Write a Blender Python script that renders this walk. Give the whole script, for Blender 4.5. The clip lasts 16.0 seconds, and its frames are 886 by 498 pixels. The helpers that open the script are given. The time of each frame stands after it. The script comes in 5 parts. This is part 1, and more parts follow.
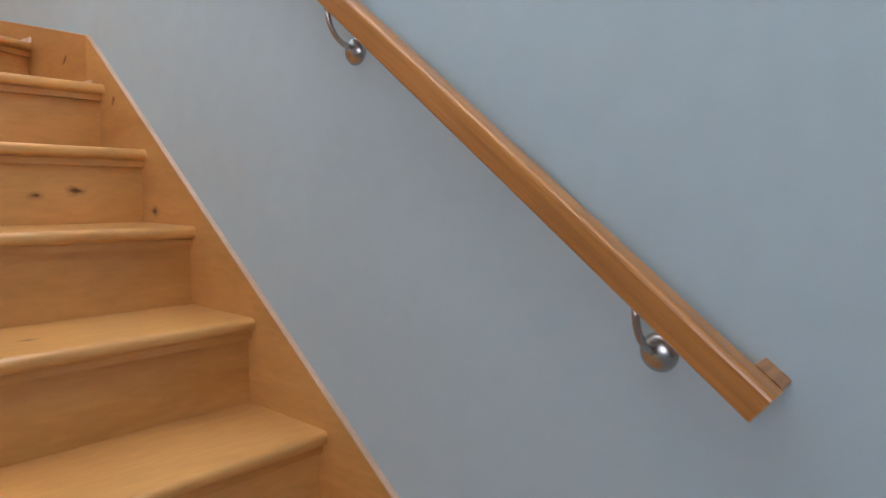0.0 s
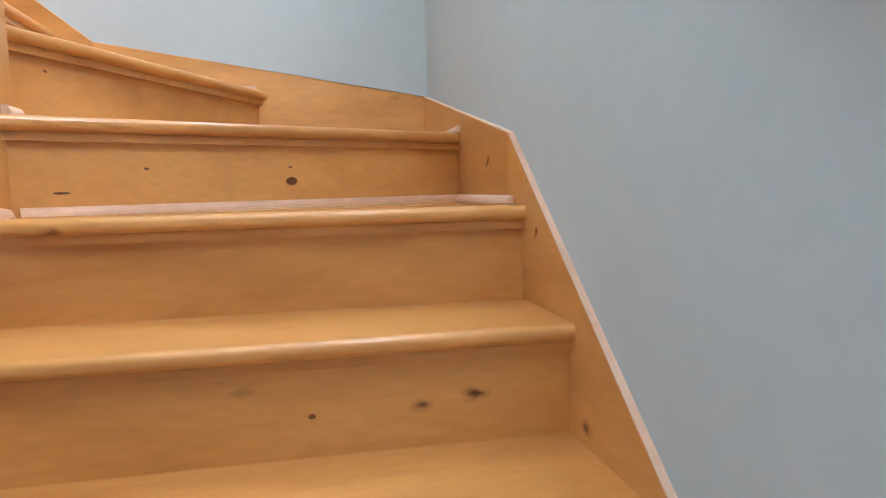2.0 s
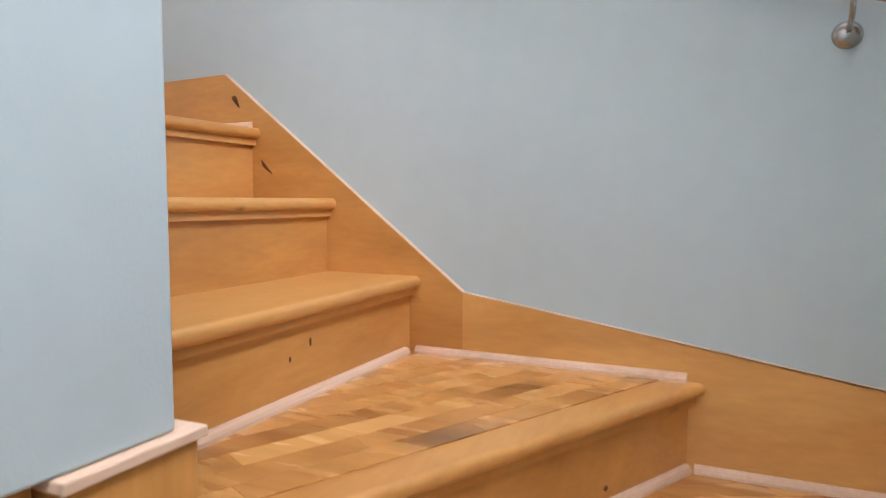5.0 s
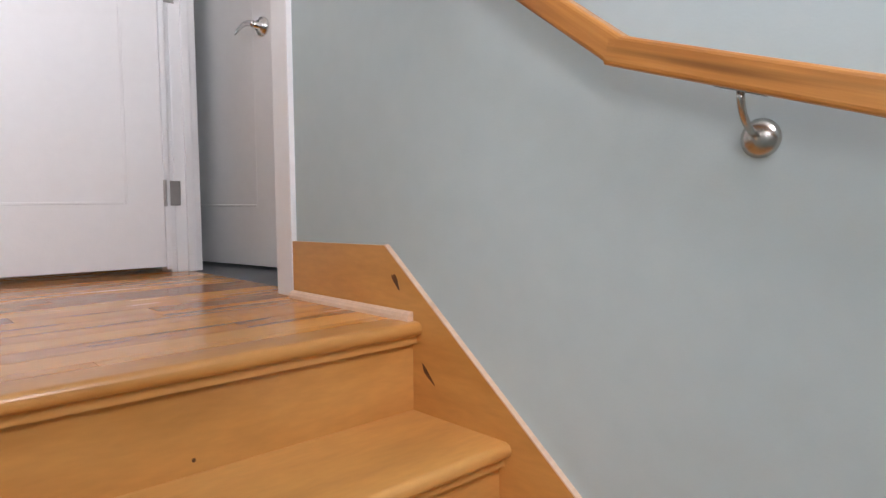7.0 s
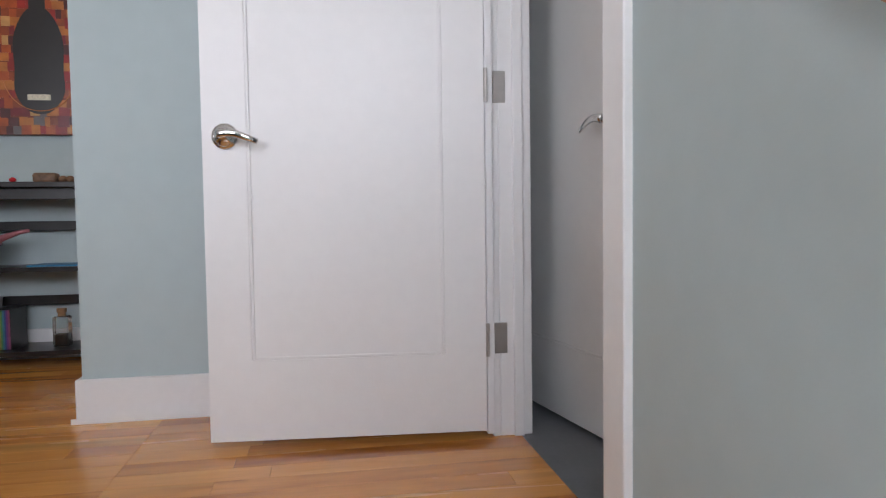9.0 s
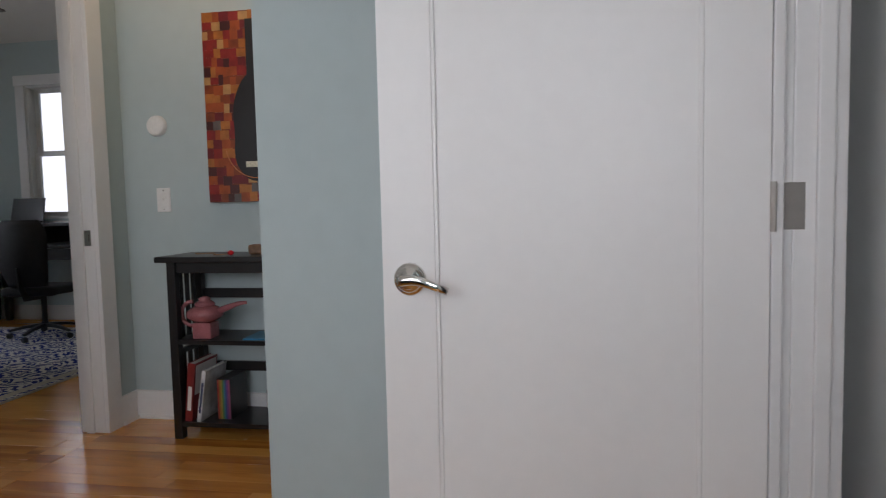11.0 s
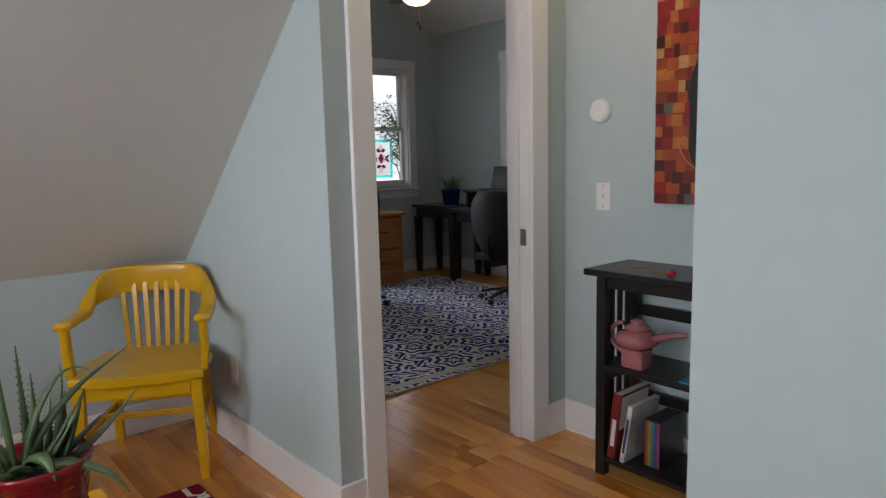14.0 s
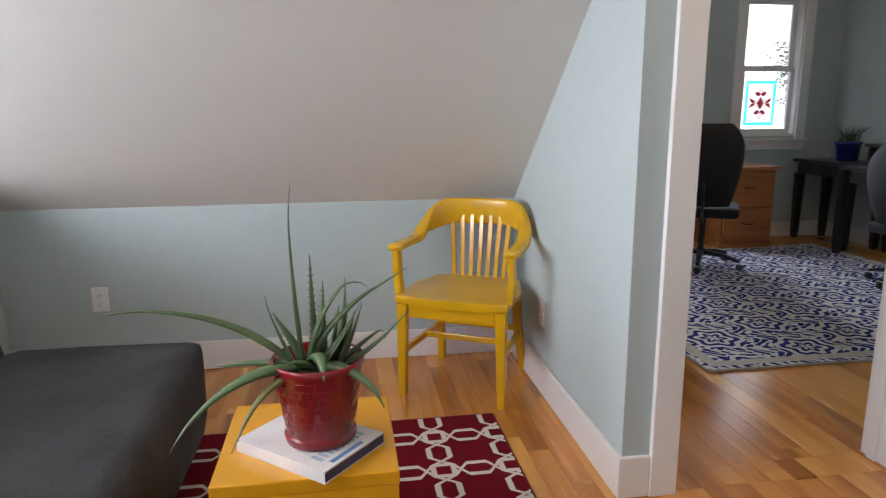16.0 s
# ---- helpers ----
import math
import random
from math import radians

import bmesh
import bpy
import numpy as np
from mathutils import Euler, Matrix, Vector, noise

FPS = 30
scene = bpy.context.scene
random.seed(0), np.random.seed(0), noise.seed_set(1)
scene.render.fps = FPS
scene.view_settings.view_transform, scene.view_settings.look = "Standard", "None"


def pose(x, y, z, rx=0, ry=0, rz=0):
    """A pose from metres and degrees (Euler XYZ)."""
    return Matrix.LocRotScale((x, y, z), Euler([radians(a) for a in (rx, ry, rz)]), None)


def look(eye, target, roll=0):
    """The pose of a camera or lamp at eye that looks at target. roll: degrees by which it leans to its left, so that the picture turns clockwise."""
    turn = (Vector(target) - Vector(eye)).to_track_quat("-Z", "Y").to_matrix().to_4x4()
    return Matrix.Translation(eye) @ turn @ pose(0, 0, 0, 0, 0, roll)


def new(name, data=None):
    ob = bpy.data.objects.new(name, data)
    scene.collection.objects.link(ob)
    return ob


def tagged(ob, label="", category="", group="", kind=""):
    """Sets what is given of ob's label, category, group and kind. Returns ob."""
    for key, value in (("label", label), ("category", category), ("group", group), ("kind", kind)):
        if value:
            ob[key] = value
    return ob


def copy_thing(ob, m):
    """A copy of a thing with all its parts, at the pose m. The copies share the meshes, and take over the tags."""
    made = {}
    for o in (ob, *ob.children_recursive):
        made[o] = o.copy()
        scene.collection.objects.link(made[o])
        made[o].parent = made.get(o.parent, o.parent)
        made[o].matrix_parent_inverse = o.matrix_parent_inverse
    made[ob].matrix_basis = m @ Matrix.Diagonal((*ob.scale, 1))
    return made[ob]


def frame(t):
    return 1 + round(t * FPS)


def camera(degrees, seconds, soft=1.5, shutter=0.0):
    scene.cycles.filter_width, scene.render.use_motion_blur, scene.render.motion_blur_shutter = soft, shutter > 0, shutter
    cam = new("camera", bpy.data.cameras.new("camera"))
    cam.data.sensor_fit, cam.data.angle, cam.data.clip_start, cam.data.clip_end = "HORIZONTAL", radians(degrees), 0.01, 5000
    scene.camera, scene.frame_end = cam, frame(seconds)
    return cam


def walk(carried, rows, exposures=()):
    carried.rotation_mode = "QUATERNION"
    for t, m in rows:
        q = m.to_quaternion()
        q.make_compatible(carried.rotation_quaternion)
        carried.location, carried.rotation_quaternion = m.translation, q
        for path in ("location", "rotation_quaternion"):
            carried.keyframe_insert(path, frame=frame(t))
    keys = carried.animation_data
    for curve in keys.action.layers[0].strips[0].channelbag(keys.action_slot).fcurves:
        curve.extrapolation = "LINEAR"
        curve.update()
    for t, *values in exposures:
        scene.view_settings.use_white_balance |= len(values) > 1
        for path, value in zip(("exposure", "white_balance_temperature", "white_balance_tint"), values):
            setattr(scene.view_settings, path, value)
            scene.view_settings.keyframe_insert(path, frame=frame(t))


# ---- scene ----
cam = camera(68.0, 16.0, soft=1.15, shutter=0.2)
PATH = [
    (0, (-0.85, -3.208, 0.883), (0.66, -1.908, 0.705), 0.6),
    (0.5, (-0.747, -3.119, 1.006), (0.489, -1.558, 0.813), 0.1),
    (1, (-0.62, -2.918, 1.081), (0.304, -1.157, 0.866), -0.8),
    (1.5, (-0.512, -2.692, 1.121), (0.132, -0.812, 0.896), -1.9),
    (2, (-0.451, -2.463, 1.22), (-0.061, -0.51, 1.036), -1.4),
    (2.5, (-0.444, -2.322, 1.376), (-0.312, -0.336, 1.182), -1.0),
    (3, (-0.447, -2.16, 1.498), (-0.543, -0.17, 1.324), -0.5),
    (3.5, (-0.431, -1.971, 1.593), (-0.706, 0.003, 1.432), -0.1),
    (4, (-0.424, -1.824, 1.711), (-0.888, 0.116, 1.563), 0.1),
    (4.2, (-0.44, -1.761, 1.754), (-0.984, 0.159, 1.612), 0.1),
    (6.3, (-0.632, -1.124, 2.251), (-1.856, 0.452, 2.11), 0.2),
    (6.5, (-0.656, -1.076, 2.276), (-1.936, 0.456, 2.144), 0.3),
    (7, (-0.723, -0.932, 2.428), (-2.178, 0.432, 2.277), -0.4),
    (7.5, (-0.837, -0.781, 2.546), (-2.493, 0.328, 2.384), -1.0),
    (8, (-1.007, -0.609, 2.613), (-2.83, 0.201, 2.476), -1.1),
    (8.5, (-1.155, -0.469, 2.707), (-3.086, 0.043, 2.608), -1.1),
    (9, (-1.305, -0.486, 2.805), (-3.273, -0.144, 2.713), -0.8),
    (11.3, (-1.865, -0.451, 3.247), (-3.808, -0.901, 3.1), -1.4),
    (11.5, (-1.908, -0.474, 3.275), (-3.831, -1.003, 3.121), -1.4),
    (12, (-2.019, -0.51, 3.334), (-3.883, -1.203, 3.115), -1.0),
    (12.5, (-2.17, -0.529, 3.358), (-3.939, -1.436, 3.135), -1.1),
    (13, (-2.202, -0.539, 3.436), (-3.808, -1.71, 3.214), -1.3),
    (13.5, (-2.289, -0.603, 3.413), (-3.738, -1.962, 3.181), -1.6),
    (14, (-2.397, -0.65, 3.416), (-3.689, -2.153, 3.144), -1.4),
    (14.5, (-2.484, -0.683, 3.417), (-3.578, -2.327, 3.1), -1.3),
    (15, (-2.539, -0.704, 3.388), (-3.388, -2.479, 3.029), -1.0),
    (15.5, (-2.625, -0.722, 3.377), (-3.189, -2.598, 2.976), -0.8),
    (16, (-2.668, -0.719, 3.376), (-2.965, -2.654, 2.967), -0.4),
]
EXPOSURES = [(0.0, 0.55, 6000, 22), (1.5, 0.6, 6050, 22), (3.5, 0.42, 6050, 22), (6.5, -0.25, 6550, 23), (7.5, -0.38, 6450, 21), (9.0, -0.65, 6350, 20), (11.5, -1.22, 6500, 18), (13.0, -1.05, 6500, 18), (14.5, -0.55, 6500, 19), (16.0, -0.02, 6450, 20)]
walk(cam, [(t, look(eye, target, roll)) for t, eye, target, roll in PATH], EXPOSURES)

# ---- world and lights ----
world = bpy.data.worlds.new("sky")
scene.world = world
world.use_nodes = True
wn = world.node_tree.nodes
sky = wn.new("ShaderNodeTexSky")
sky.sky_type = "NISHITA"
sky.sun_disc = False
sky.sun_elevation = radians(42)
sky.sun_rotation = radians(60)
wn["Background"].inputs["Strength"].default_value = 0.15
world.node_tree.links.new(sky.outputs[0], wn["Background"].inputs["Color"])


def area_lamp(name, m, sx, sy, watts, color):
    d = bpy.data.lights.new(name, "AREA")
    d.shape, d.size, d.size_y, d.energy, d.color = "RECTANGLE", sx, sy, watts, color
    ob = new(name, d)
    ob.matrix_world = m
    return ob


def point_lamp(name, at, watts, color, radius):
    d = bpy.data.lights.new(name, "POINT")
    d.energy, d.color, d.shadow_soft_size = watts, color, radius
    ob = new(name, d)
    ob.location = at
    return ob


sun_data = bpy.data.lights.new("sun", "SUN")
sun_data.energy, sun_data.angle, sun_data.color = 1.0, radians(12), (1.0, 0.95, 0.88)
sun = new("sun", sun_data)
sun.matrix_world = look((30, 12, 30), (0, 0, 0))
# daylight of the gable windows over the stairwell
area_lamp("gable_window_light", look((0.0, -2.45, 3.72), (-2.0, -2.85, 3.42)), 1.45, 1.3, 100, (0.92, 0.96, 1.0))
area_lamp("stairhead_window_light", look((0.0, -0.6, 3.82), (-3.0, -0.62, 3.3)), 0.74, 0.9, 48, (0.88, 0.94, 1.0))
# unseen fill lamp before the solid lower wall, brightens the east wall
area_lamp("stair_window_light", look((-3.0, -3.3, 1.2), (0.0, -2.7, 1.0)), 1.7, 1.2, 22, (0.88, 0.94, 1.0))
# fill lamp from above the stairwell, in an assumed ceiling opening
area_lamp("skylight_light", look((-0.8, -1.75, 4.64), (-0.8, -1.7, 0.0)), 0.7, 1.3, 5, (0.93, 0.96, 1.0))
# office daylight stand-in, behind an extra opening added out of view
area_lamp("office_window_light", look((-5.3, -6.75, 3.7), (-5.3, -4.0, 2.6)), 0.8, 1.2, 58, (0.80, 0.90, 1.0))
point_lamp("hall_lamp_light", (-4.15, -1.95, 4.42), 8, (1.0, 0.74, 0.45), 0.12)
point_lamp("fan_lamp_light", (-5.45, -4.42, 4.45), 7, (1.0, 0.72, 0.42), 0.1)

# ---- materials ----


def mat(name, base, rough=0.5, metal=0.0, vary=0.08, scale=6.0, bump=0.0, bump_scale=60.0, spec=0.5, fine=0.04, coat=0.0):
    m = bpy.data.materials.new(name)
    m.use_nodes = True
    n, l = m.node_tree.nodes, m.node_tree.links
    b = n["Principled BSDF"]
    b.inputs["Roughness"].default_value, b.inputs["Metallic"].default_value = rough, metal
    b.inputs["Specular IOR Level"].default_value = spec
    b.inputs["Coat Weight"].default_value = coat
    b.inputs["Coat Roughness"].default_value = 0.12
    tc = n.new("ShaderNodeTexCoord")
    big, small = n.new("ShaderNodeTexNoise"), n.new("ShaderNodeTexNoise")
    big.inputs["Scale"].default_value, small.inputs["Scale"].default_value = scale, scale * 14
    big.inputs["Detail"].default_value, small.inputs["Detail"].default_value = 3, 2
    l.new(tc.outputs["Object"], big.inputs["Vector"])
    l.new(tc.outputs["Object"], small.inputs["Vector"])
    hsv = n.new("ShaderNodeHueSaturation")
    hsv.inputs["Color"].default_value = (*base, 1)
    r1, r2 = n.new("ShaderNodeMapRange"), n.new("ShaderNodeMapRange")
    for r, noise_node, amp, mid in ((r1, big, vary, 1.0), (r2, small, fine, 0.0)):
        r.inputs["From Min"].default_value, r.inputs["From Max"].default_value = 0.3, 0.7
        r.inputs["To Min"].default_value, r.inputs["To Max"].default_value = mid - amp, mid + amp
        l.new(noise_node.outputs["Fac"], r.inputs["Value"])
    add = n.new("ShaderNodeMath")
    l.new(r1.outputs[0], add.inputs[0])
    l.new(r2.outputs[0], add.inputs[1])
    l.new(add.outputs[0], hsv.inputs["Value"])
    l.new(hsv.outputs[0], b.inputs["Base Color"])
    if bump:
        bn, bm_ = n.new("ShaderNodeTexNoise"), n.new("ShaderNodeBump")
        bn.inputs["Scale"].default_value = bump_scale
        bn.inputs["Detail"].default_value = 4
        bm_.inputs["Strength"].default_value, bm_.inputs["Distance"].default_value = bump, 0.004
        l.new(tc.outputs["Object"], bn.inputs["Vector"])
        l.new(bn.outputs["Fac"], bm_.inputs["Height"])
        l.new(bm_.outputs[0], b.inputs["Normal"])
    return m


def ramp(n, stops):
    r = n.new("ShaderNodeValToRGB")
    while len(r.color_ramp.elements) < len(stops):
        r.color_ramp.elements.new(0.5)
    for e, (p, c) in zip(r.color_ramp.elements, stops):
        e.position, e.color = p, (*c, 1)
    return r


def wood(name, light, mid, dark, axis="x", grain=18.0, rough=0.32, knots=0.0, blotch=2.2, per_piece=0.25, coat=0.3, streak=0.35, stretch=12.0):
    """Wood whose grain runs along an axis of the world: fine grain, broad figure, streaks and knots."""
    m = bpy.data.materials.new(name)
    m.use_nodes = True
    n, l = m.node_tree.nodes, m.node_tree.links
    b = n["Principled BSDF"]
    b.inputs["Coat Weight"].default_value, b.inputs["Coat Roughness"].default_value = coat, 0.15
    tc, info, shift = n.new("ShaderNodeTexCoord"), n.new("ShaderNodeObjectInfo"), n.new("ShaderNodeVectorMath")
    shift.operation = "MULTIPLY_ADD"
    comb = n.new("ShaderNodeCombineXYZ")
    for k, f in ((0, 37.0), (1, 53.0), (2, 71.0)):
        q = n.new("ShaderNodeMath")
        q.operation = "MULTIPLY"
        q.inputs[1].default_value = f
        l.new(info.outputs["Random"], q.inputs[0])
        l.new(q.outputs[0], comb.inputs[k])
    add = n.new("ShaderNodeVectorMath")
    l.new(tc.outputs["Object"], add.inputs[0])
    l.new(comb.outputs[0], add.inputs[1])
    sc = [1.0, 1.0, 1.0]
    sc["xyz".index(axis)] = 1.0 / stretch
    mp = n.new("ShaderNodeMapping")
    mp.inputs["Scale"].default_value = sc
    l.new(add.outputs[0], mp.inputs["Vector"])
    fine, broad, mott, dk = (n.new("ShaderNodeTexNoise") for _ in range(4))
    for t, s_, d in ((fine, grain * 9, 4), (broad, grain, 5), (mott, blotch, 3), (dk, grain * 0.55, 2)):
        t.inputs["Scale"].default_value, t.inputs["Detail"].default_value = s_, d
    broad.inputs["Distortion"].default_value = 0.8
    for t in (fine, broad, dk):
        l.new(mp.outputs[0], t.inputs["Vector"])
    mp2 = n.new("ShaderNodeMapping")
    mp2.inputs["Scale"].default_value = [0.35 if a == axis else 1.0 for a in "xyz"]
    l.new(add.outputs[0], mp2.inputs["Vector"])
    l.new(mp2.outputs[0], mott.inputs["Vector"])
    r = ramp(n, ((0.25, dark), (0.5, mid), (0.75, light)))
    s1 = n.new("ShaderNodeMath")
    s1.operation = "MULTIPLY_ADD"
    s1.inputs[1].default_value, s1.inputs[2].default_value = 0.55, 0.0
    l.new(broad.outputs["Fac"], s1.inputs[0])
    s2 = n.new("ShaderNodeMath")
    s2.operation = "MULTIPLY_ADD"
    s2.inputs[1].default_value = 0.45
    l.new(mott.outputs["Fac"], s2.inputs[0])
    l.new(s1.outputs[0], s2.inputs[2])
    rnd = n.new("ShaderNodeMapRange")
    rnd.inputs["To Min"].default_value, rnd.inputs["To Max"].default_value = -per_piece / 2, per_piece / 2
    l.new(info.outputs["Random"], rnd.inputs["Value"])
    s3 = n.new("ShaderNodeMath")
    l.new(s2.outputs[0], s3.inputs[0])
    l.new(rnd.outputs[0], s3.inputs[1])
    l.new(s3.outputs[0], r.inputs["Fac"])
    # thin dark streaks
    rs = ramp(n, ((0.30, (0, 0, 0)), (0.40, (1, 1, 1))))
    l.new(dk.outputs["Fac"], rs.inputs["Fac"])
    inv = n.new("ShaderNodeMapRange")
    inv.inputs["To Min"].default_value, inv.inputs["To Max"].default_value = 1.0 - streak, 1.0
    l.new(rs.outputs["Color"], inv.inputs["Value"])
    fr = n.new("ShaderNodeMapRange")
    fr.inputs["From Min"].default_value, fr.inputs["From Max"].default_value = 0.3, 0.7
    fr.inputs["To Min"].default_value, fr.inputs["To Max"].default_value = 0.94, 1.05
    l.new(fine.outputs["Fac"], fr.inputs["Value"])
    val = n.new("ShaderNodeMath")
    val.operation = "MULTIPLY"
    l.new(inv.outputs[0], val.inputs[0])
    l.new(fr.outputs[0], val.inputs[1])
    hsv = n.new("ShaderNodeHueSaturation")
    l.new(r.outputs["Color"], hsv.inputs["Color"])
    l.new(val.outputs[0], hsv.inputs["Value"])
    out = hsv.outputs[0]
    if knots:
        vo = n.new("ShaderNodeTexVoronoi")
        vo.inputs["Scale"].default_value = knots
        mp3 = n.new("ShaderNodeMapping")
        mp3.inputs["Scale"].default_value = [0.7 if a == axis else 1.25 for a in "xyz"]
        l.new(add.outputs[0], mp3.inputs["Vector"])
        wob = n.new("ShaderNodeVectorMath")
        wob.operation = "MULTIPLY_ADD"
        nz = n.new("ShaderNodeTexNoise")
        nz.inputs["Scale"].default_value = 30
        l.new(mp3.outputs[0], nz.inputs["Vector"])
        l.new(nz.outputs["Color"], wob.inputs[0])
        wob.inputs[1].default_value = (0.03, 0.03, 0.03)
        l.new(mp3.outputs[0], wob.inputs[2])
        l.new(wob.outputs[0], vo.inputs["Vector"])
        rk = ramp(n, ((0.02, (1, 1, 1)), (0.055, (0.3, 0.3, 0.3)), (0.10, (0, 0, 0))))
        l.new(vo.outputs["Distance"], rk.inputs["Fac"])
        mx = n.new("ShaderNodeMix")
        mx.data_type = "RGBA"
        l.new(rk.outputs["Color"], mx.inputs["Factor"])
        l.new(out, mx.inputs["A"])
        mx.inputs["B"].default_value = (dark[0] * 0.25, dark[1] * 0.2, dark[2] * 0.2, 1)
        out = mx.outputs["Result"]
    l.new(out, b.inputs["Base Color"])
    rr = n.new("ShaderNodeMapRange")
    rr.inputs["To Min"].default_value, rr.inputs["To Max"].default_value = rough - 0.08, rough + 0.12
    l.new(broad.outputs["Fac"], rr.inputs["Value"])
    l.new(rr.outputs[0], b.inputs["Roughness"])
    bp = n.new("ShaderNodeBump")
    bp.inputs["Strength"].default_value, bp.inputs["Distance"].default_value = 0.12, 0.002
    l.new(fine.outputs["Fac"], bp.inputs["Height"])
    l.new(bp.outputs[0], b.inputs["Normal"])
    return m


M_WALL = mat("sage_wall_paint", (0.455, 0.53, 0.525), 0.75, vary=0.03, scale=1.2, bump=0.07, bump_scale=220, fine=0.015, spec=0.3)
M_CEIL = mat("ceiling_paint", (0.72, 0.70, 0.66), 0.85, vary=0.02, scale=1.0, bump=0.08, bump_scale=200, fine=0.01, spec=0.2)
M_TRIM = mat("white_trim_paint", (0.80, 0.79, 0.77), 0.42, vary=0.02, scale=3, bump=0.06, bump_scale=90, fine=0.01)
M_DOOR = mat("white_door_paint", (0.80, 0.785, 0.76), 0.40, vary=0.015, scale=2, bump=0.05, bump_scale=120, fine=0.01)
BIRCH = ((0.71, 0.37, 0.108), (0.62, 0.295, 0.078), (0.47, 0.20, 0.046))
M_BIRCH_X = wood("birch_along_x", *BIRCH, axis="x", grain=9, knots=5.0, blotch=3.0, streak=0.12, per_piece=0.22, coat=0.15, stretch=4)
M_BIRCH_Y = wood("birch_along_y", *BIRCH, axis="y", grain=9, knots=5.0, blotch=3.0, streak=0.12, per_piece=0.22, coat=0.15, stretch=4)
M_BIRCH_Z = wood("birch_along_z", *BIRCH, axis="z", grain=9, knots=1.6, blotch=2.0, streak=0.08, per_piece=0.1)
M_RAW = wood("raw_maple", (0.78, 0.56, 0.40), (0.70, 0.47, 0.31), (0.58, 0.36, 0.22), axis="y", grain=14, blotch=4, streak=0.1, rough=0.6, coat=0.0)
M_PINE_Y = wood("pine_rail_y", (0.66, 0.36, 0.11), (0.52, 0.25, 0.06), (0.30, 0.115, 0.022), axis="y", grain=34, blotch=5, streak=0.3, rough=0.3, per_piece=0.05, stretch=26)
M_PINE_X = wood("pine_rail_x", (0.70, 0.33, 0.085), (0.50, 0.20, 0.042), (0.21, 0.062, 0.011), axis="x", grain=44, blotch=5, streak=0.55, rough=0.3, per_piece=0.05, stretch=26)
M_PLANK = wood("maple_plank", (0.78, 0.375, 0.085), (0.66, 0.265, 0.046), (0.34, 0.105, 0.016), axis="y", grain=11, knots=1.8, blotch=3.0, streak=0.4, rough=0.22, per_piece=0.30, coat=0.35, stretch=9)
M_BOARD = wood("maple_board", (0.76, 0.41, 0.13), (0.62, 0.29, 0.075), (0.34, 0.13, 0.03), axis="x", grain=10, knots=3.0, blotch=4.0, streak=0.35, rough=0.25, per_piece=0.30, coat=0.4, stretch=8)
M_SUB = mat("dark_joint", (0.10, 0.05, 0.02), 0.8)
M_GREYFLOOR = mat("grey_vinyl_floor", (0.16, 0.165, 0.17), 0.5, vary=0.1, scale=5)
M_NICKEL = mat("brushed_nickel", (0.46, 0.43, 0.39), 0.27, 0.95, vary=0.05, scale=40)
M_HINGE = mat("satin_hinge", (0.50, 0.47, 0.43), 0.36, 0.7, vary=0.04, scale=40)
M_CHROME = mat("chrome", (0.75, 0.73, 0.70), 0.10, 1.0, vary=0.02, scale=20)
M_BLACKWOOD = mat("black_painted_wood", (0.012, 0.011, 0.011), 0.32, vary=0.2, scale=20, bump=0.05, bump_scale=60)
M_BLOCK = mat("basement_grey", (0.25, 0.25, 0.25), 0.9, vary=0.1, scale=2)

# ---- mesh helpers ----


def part(name, bm, material, parent=None, label="", smooth=False):
    bmesh.ops.recalc_face_normals(bm, faces=bm.faces)
    me = bpy.data.meshes.new(name)
    bm.to_mesh(me)
    bm.free()
    if material:
        me.materials.append(material)
    if smooth:
        for p in me.polygons:
            p.use_smooth = True
    ob = new(name, me)
    ob.parent = parent
    if label:
        ob["label"] = label
    return ob


def thing(name, label, category, group="", kind=""):
    return tagged(new(name), label, category, group, kind)


def bx(bm, x0, x1, y0, y1, z0, z1, bev=0.0, seg=2):
    x0, x1, y0, y1, z0, z1 = min(x0, x1), max(x0, x1), min(y0, y1), max(y0, y1), min(z0, z1), max(z0, z1)
    v = [bm.verts.new((x, y, z)) for x in (x0, x1) for y in (y0, y1) for z in (z0, z1)]
    fs = [bm.faces.new([v[i] for i in q]) for q in ((0, 1, 3, 2), (4, 6, 7, 5), (0, 4, 5, 1), (2, 3, 7, 6), (0, 2, 6, 4), (1, 5, 7, 3))]
    if bev:
        es = list({e for f in fs for e in f.edges})
        bmesh.ops.bevel(bm, geom=es, offset=bev, segments=seg, affect="EDGES", profile=0.5)
    return v


def boxes(*rows, bev=0.0):
    bm = bmesh.new()
    for r in rows:
        bx(bm, *r, bev=bev)
    return bm


def prism(bm, pts, axis, a, b):
    """A polygon of two coordinates, drawn out along an axis from a to b."""
    def at(p, c):
        return {"x": (c, p[0], p[1]), "y": (p[0], c, p[1]), "z": (p[0], p[1], c)}[axis]
    lo, hi = [bm.verts.new(at(p, a)) for p in pts], [bm.verts.new(at(p, b)) for p in pts]
    bm.faces.new(lo)
    bm.faces.new(hi[::-1])
    n = len(pts)
    for i in range(n):
        bm.faces.new((lo[i], lo[(i + 1) % n], hi[(i + 1) % n], hi[i]))
    return lo, hi


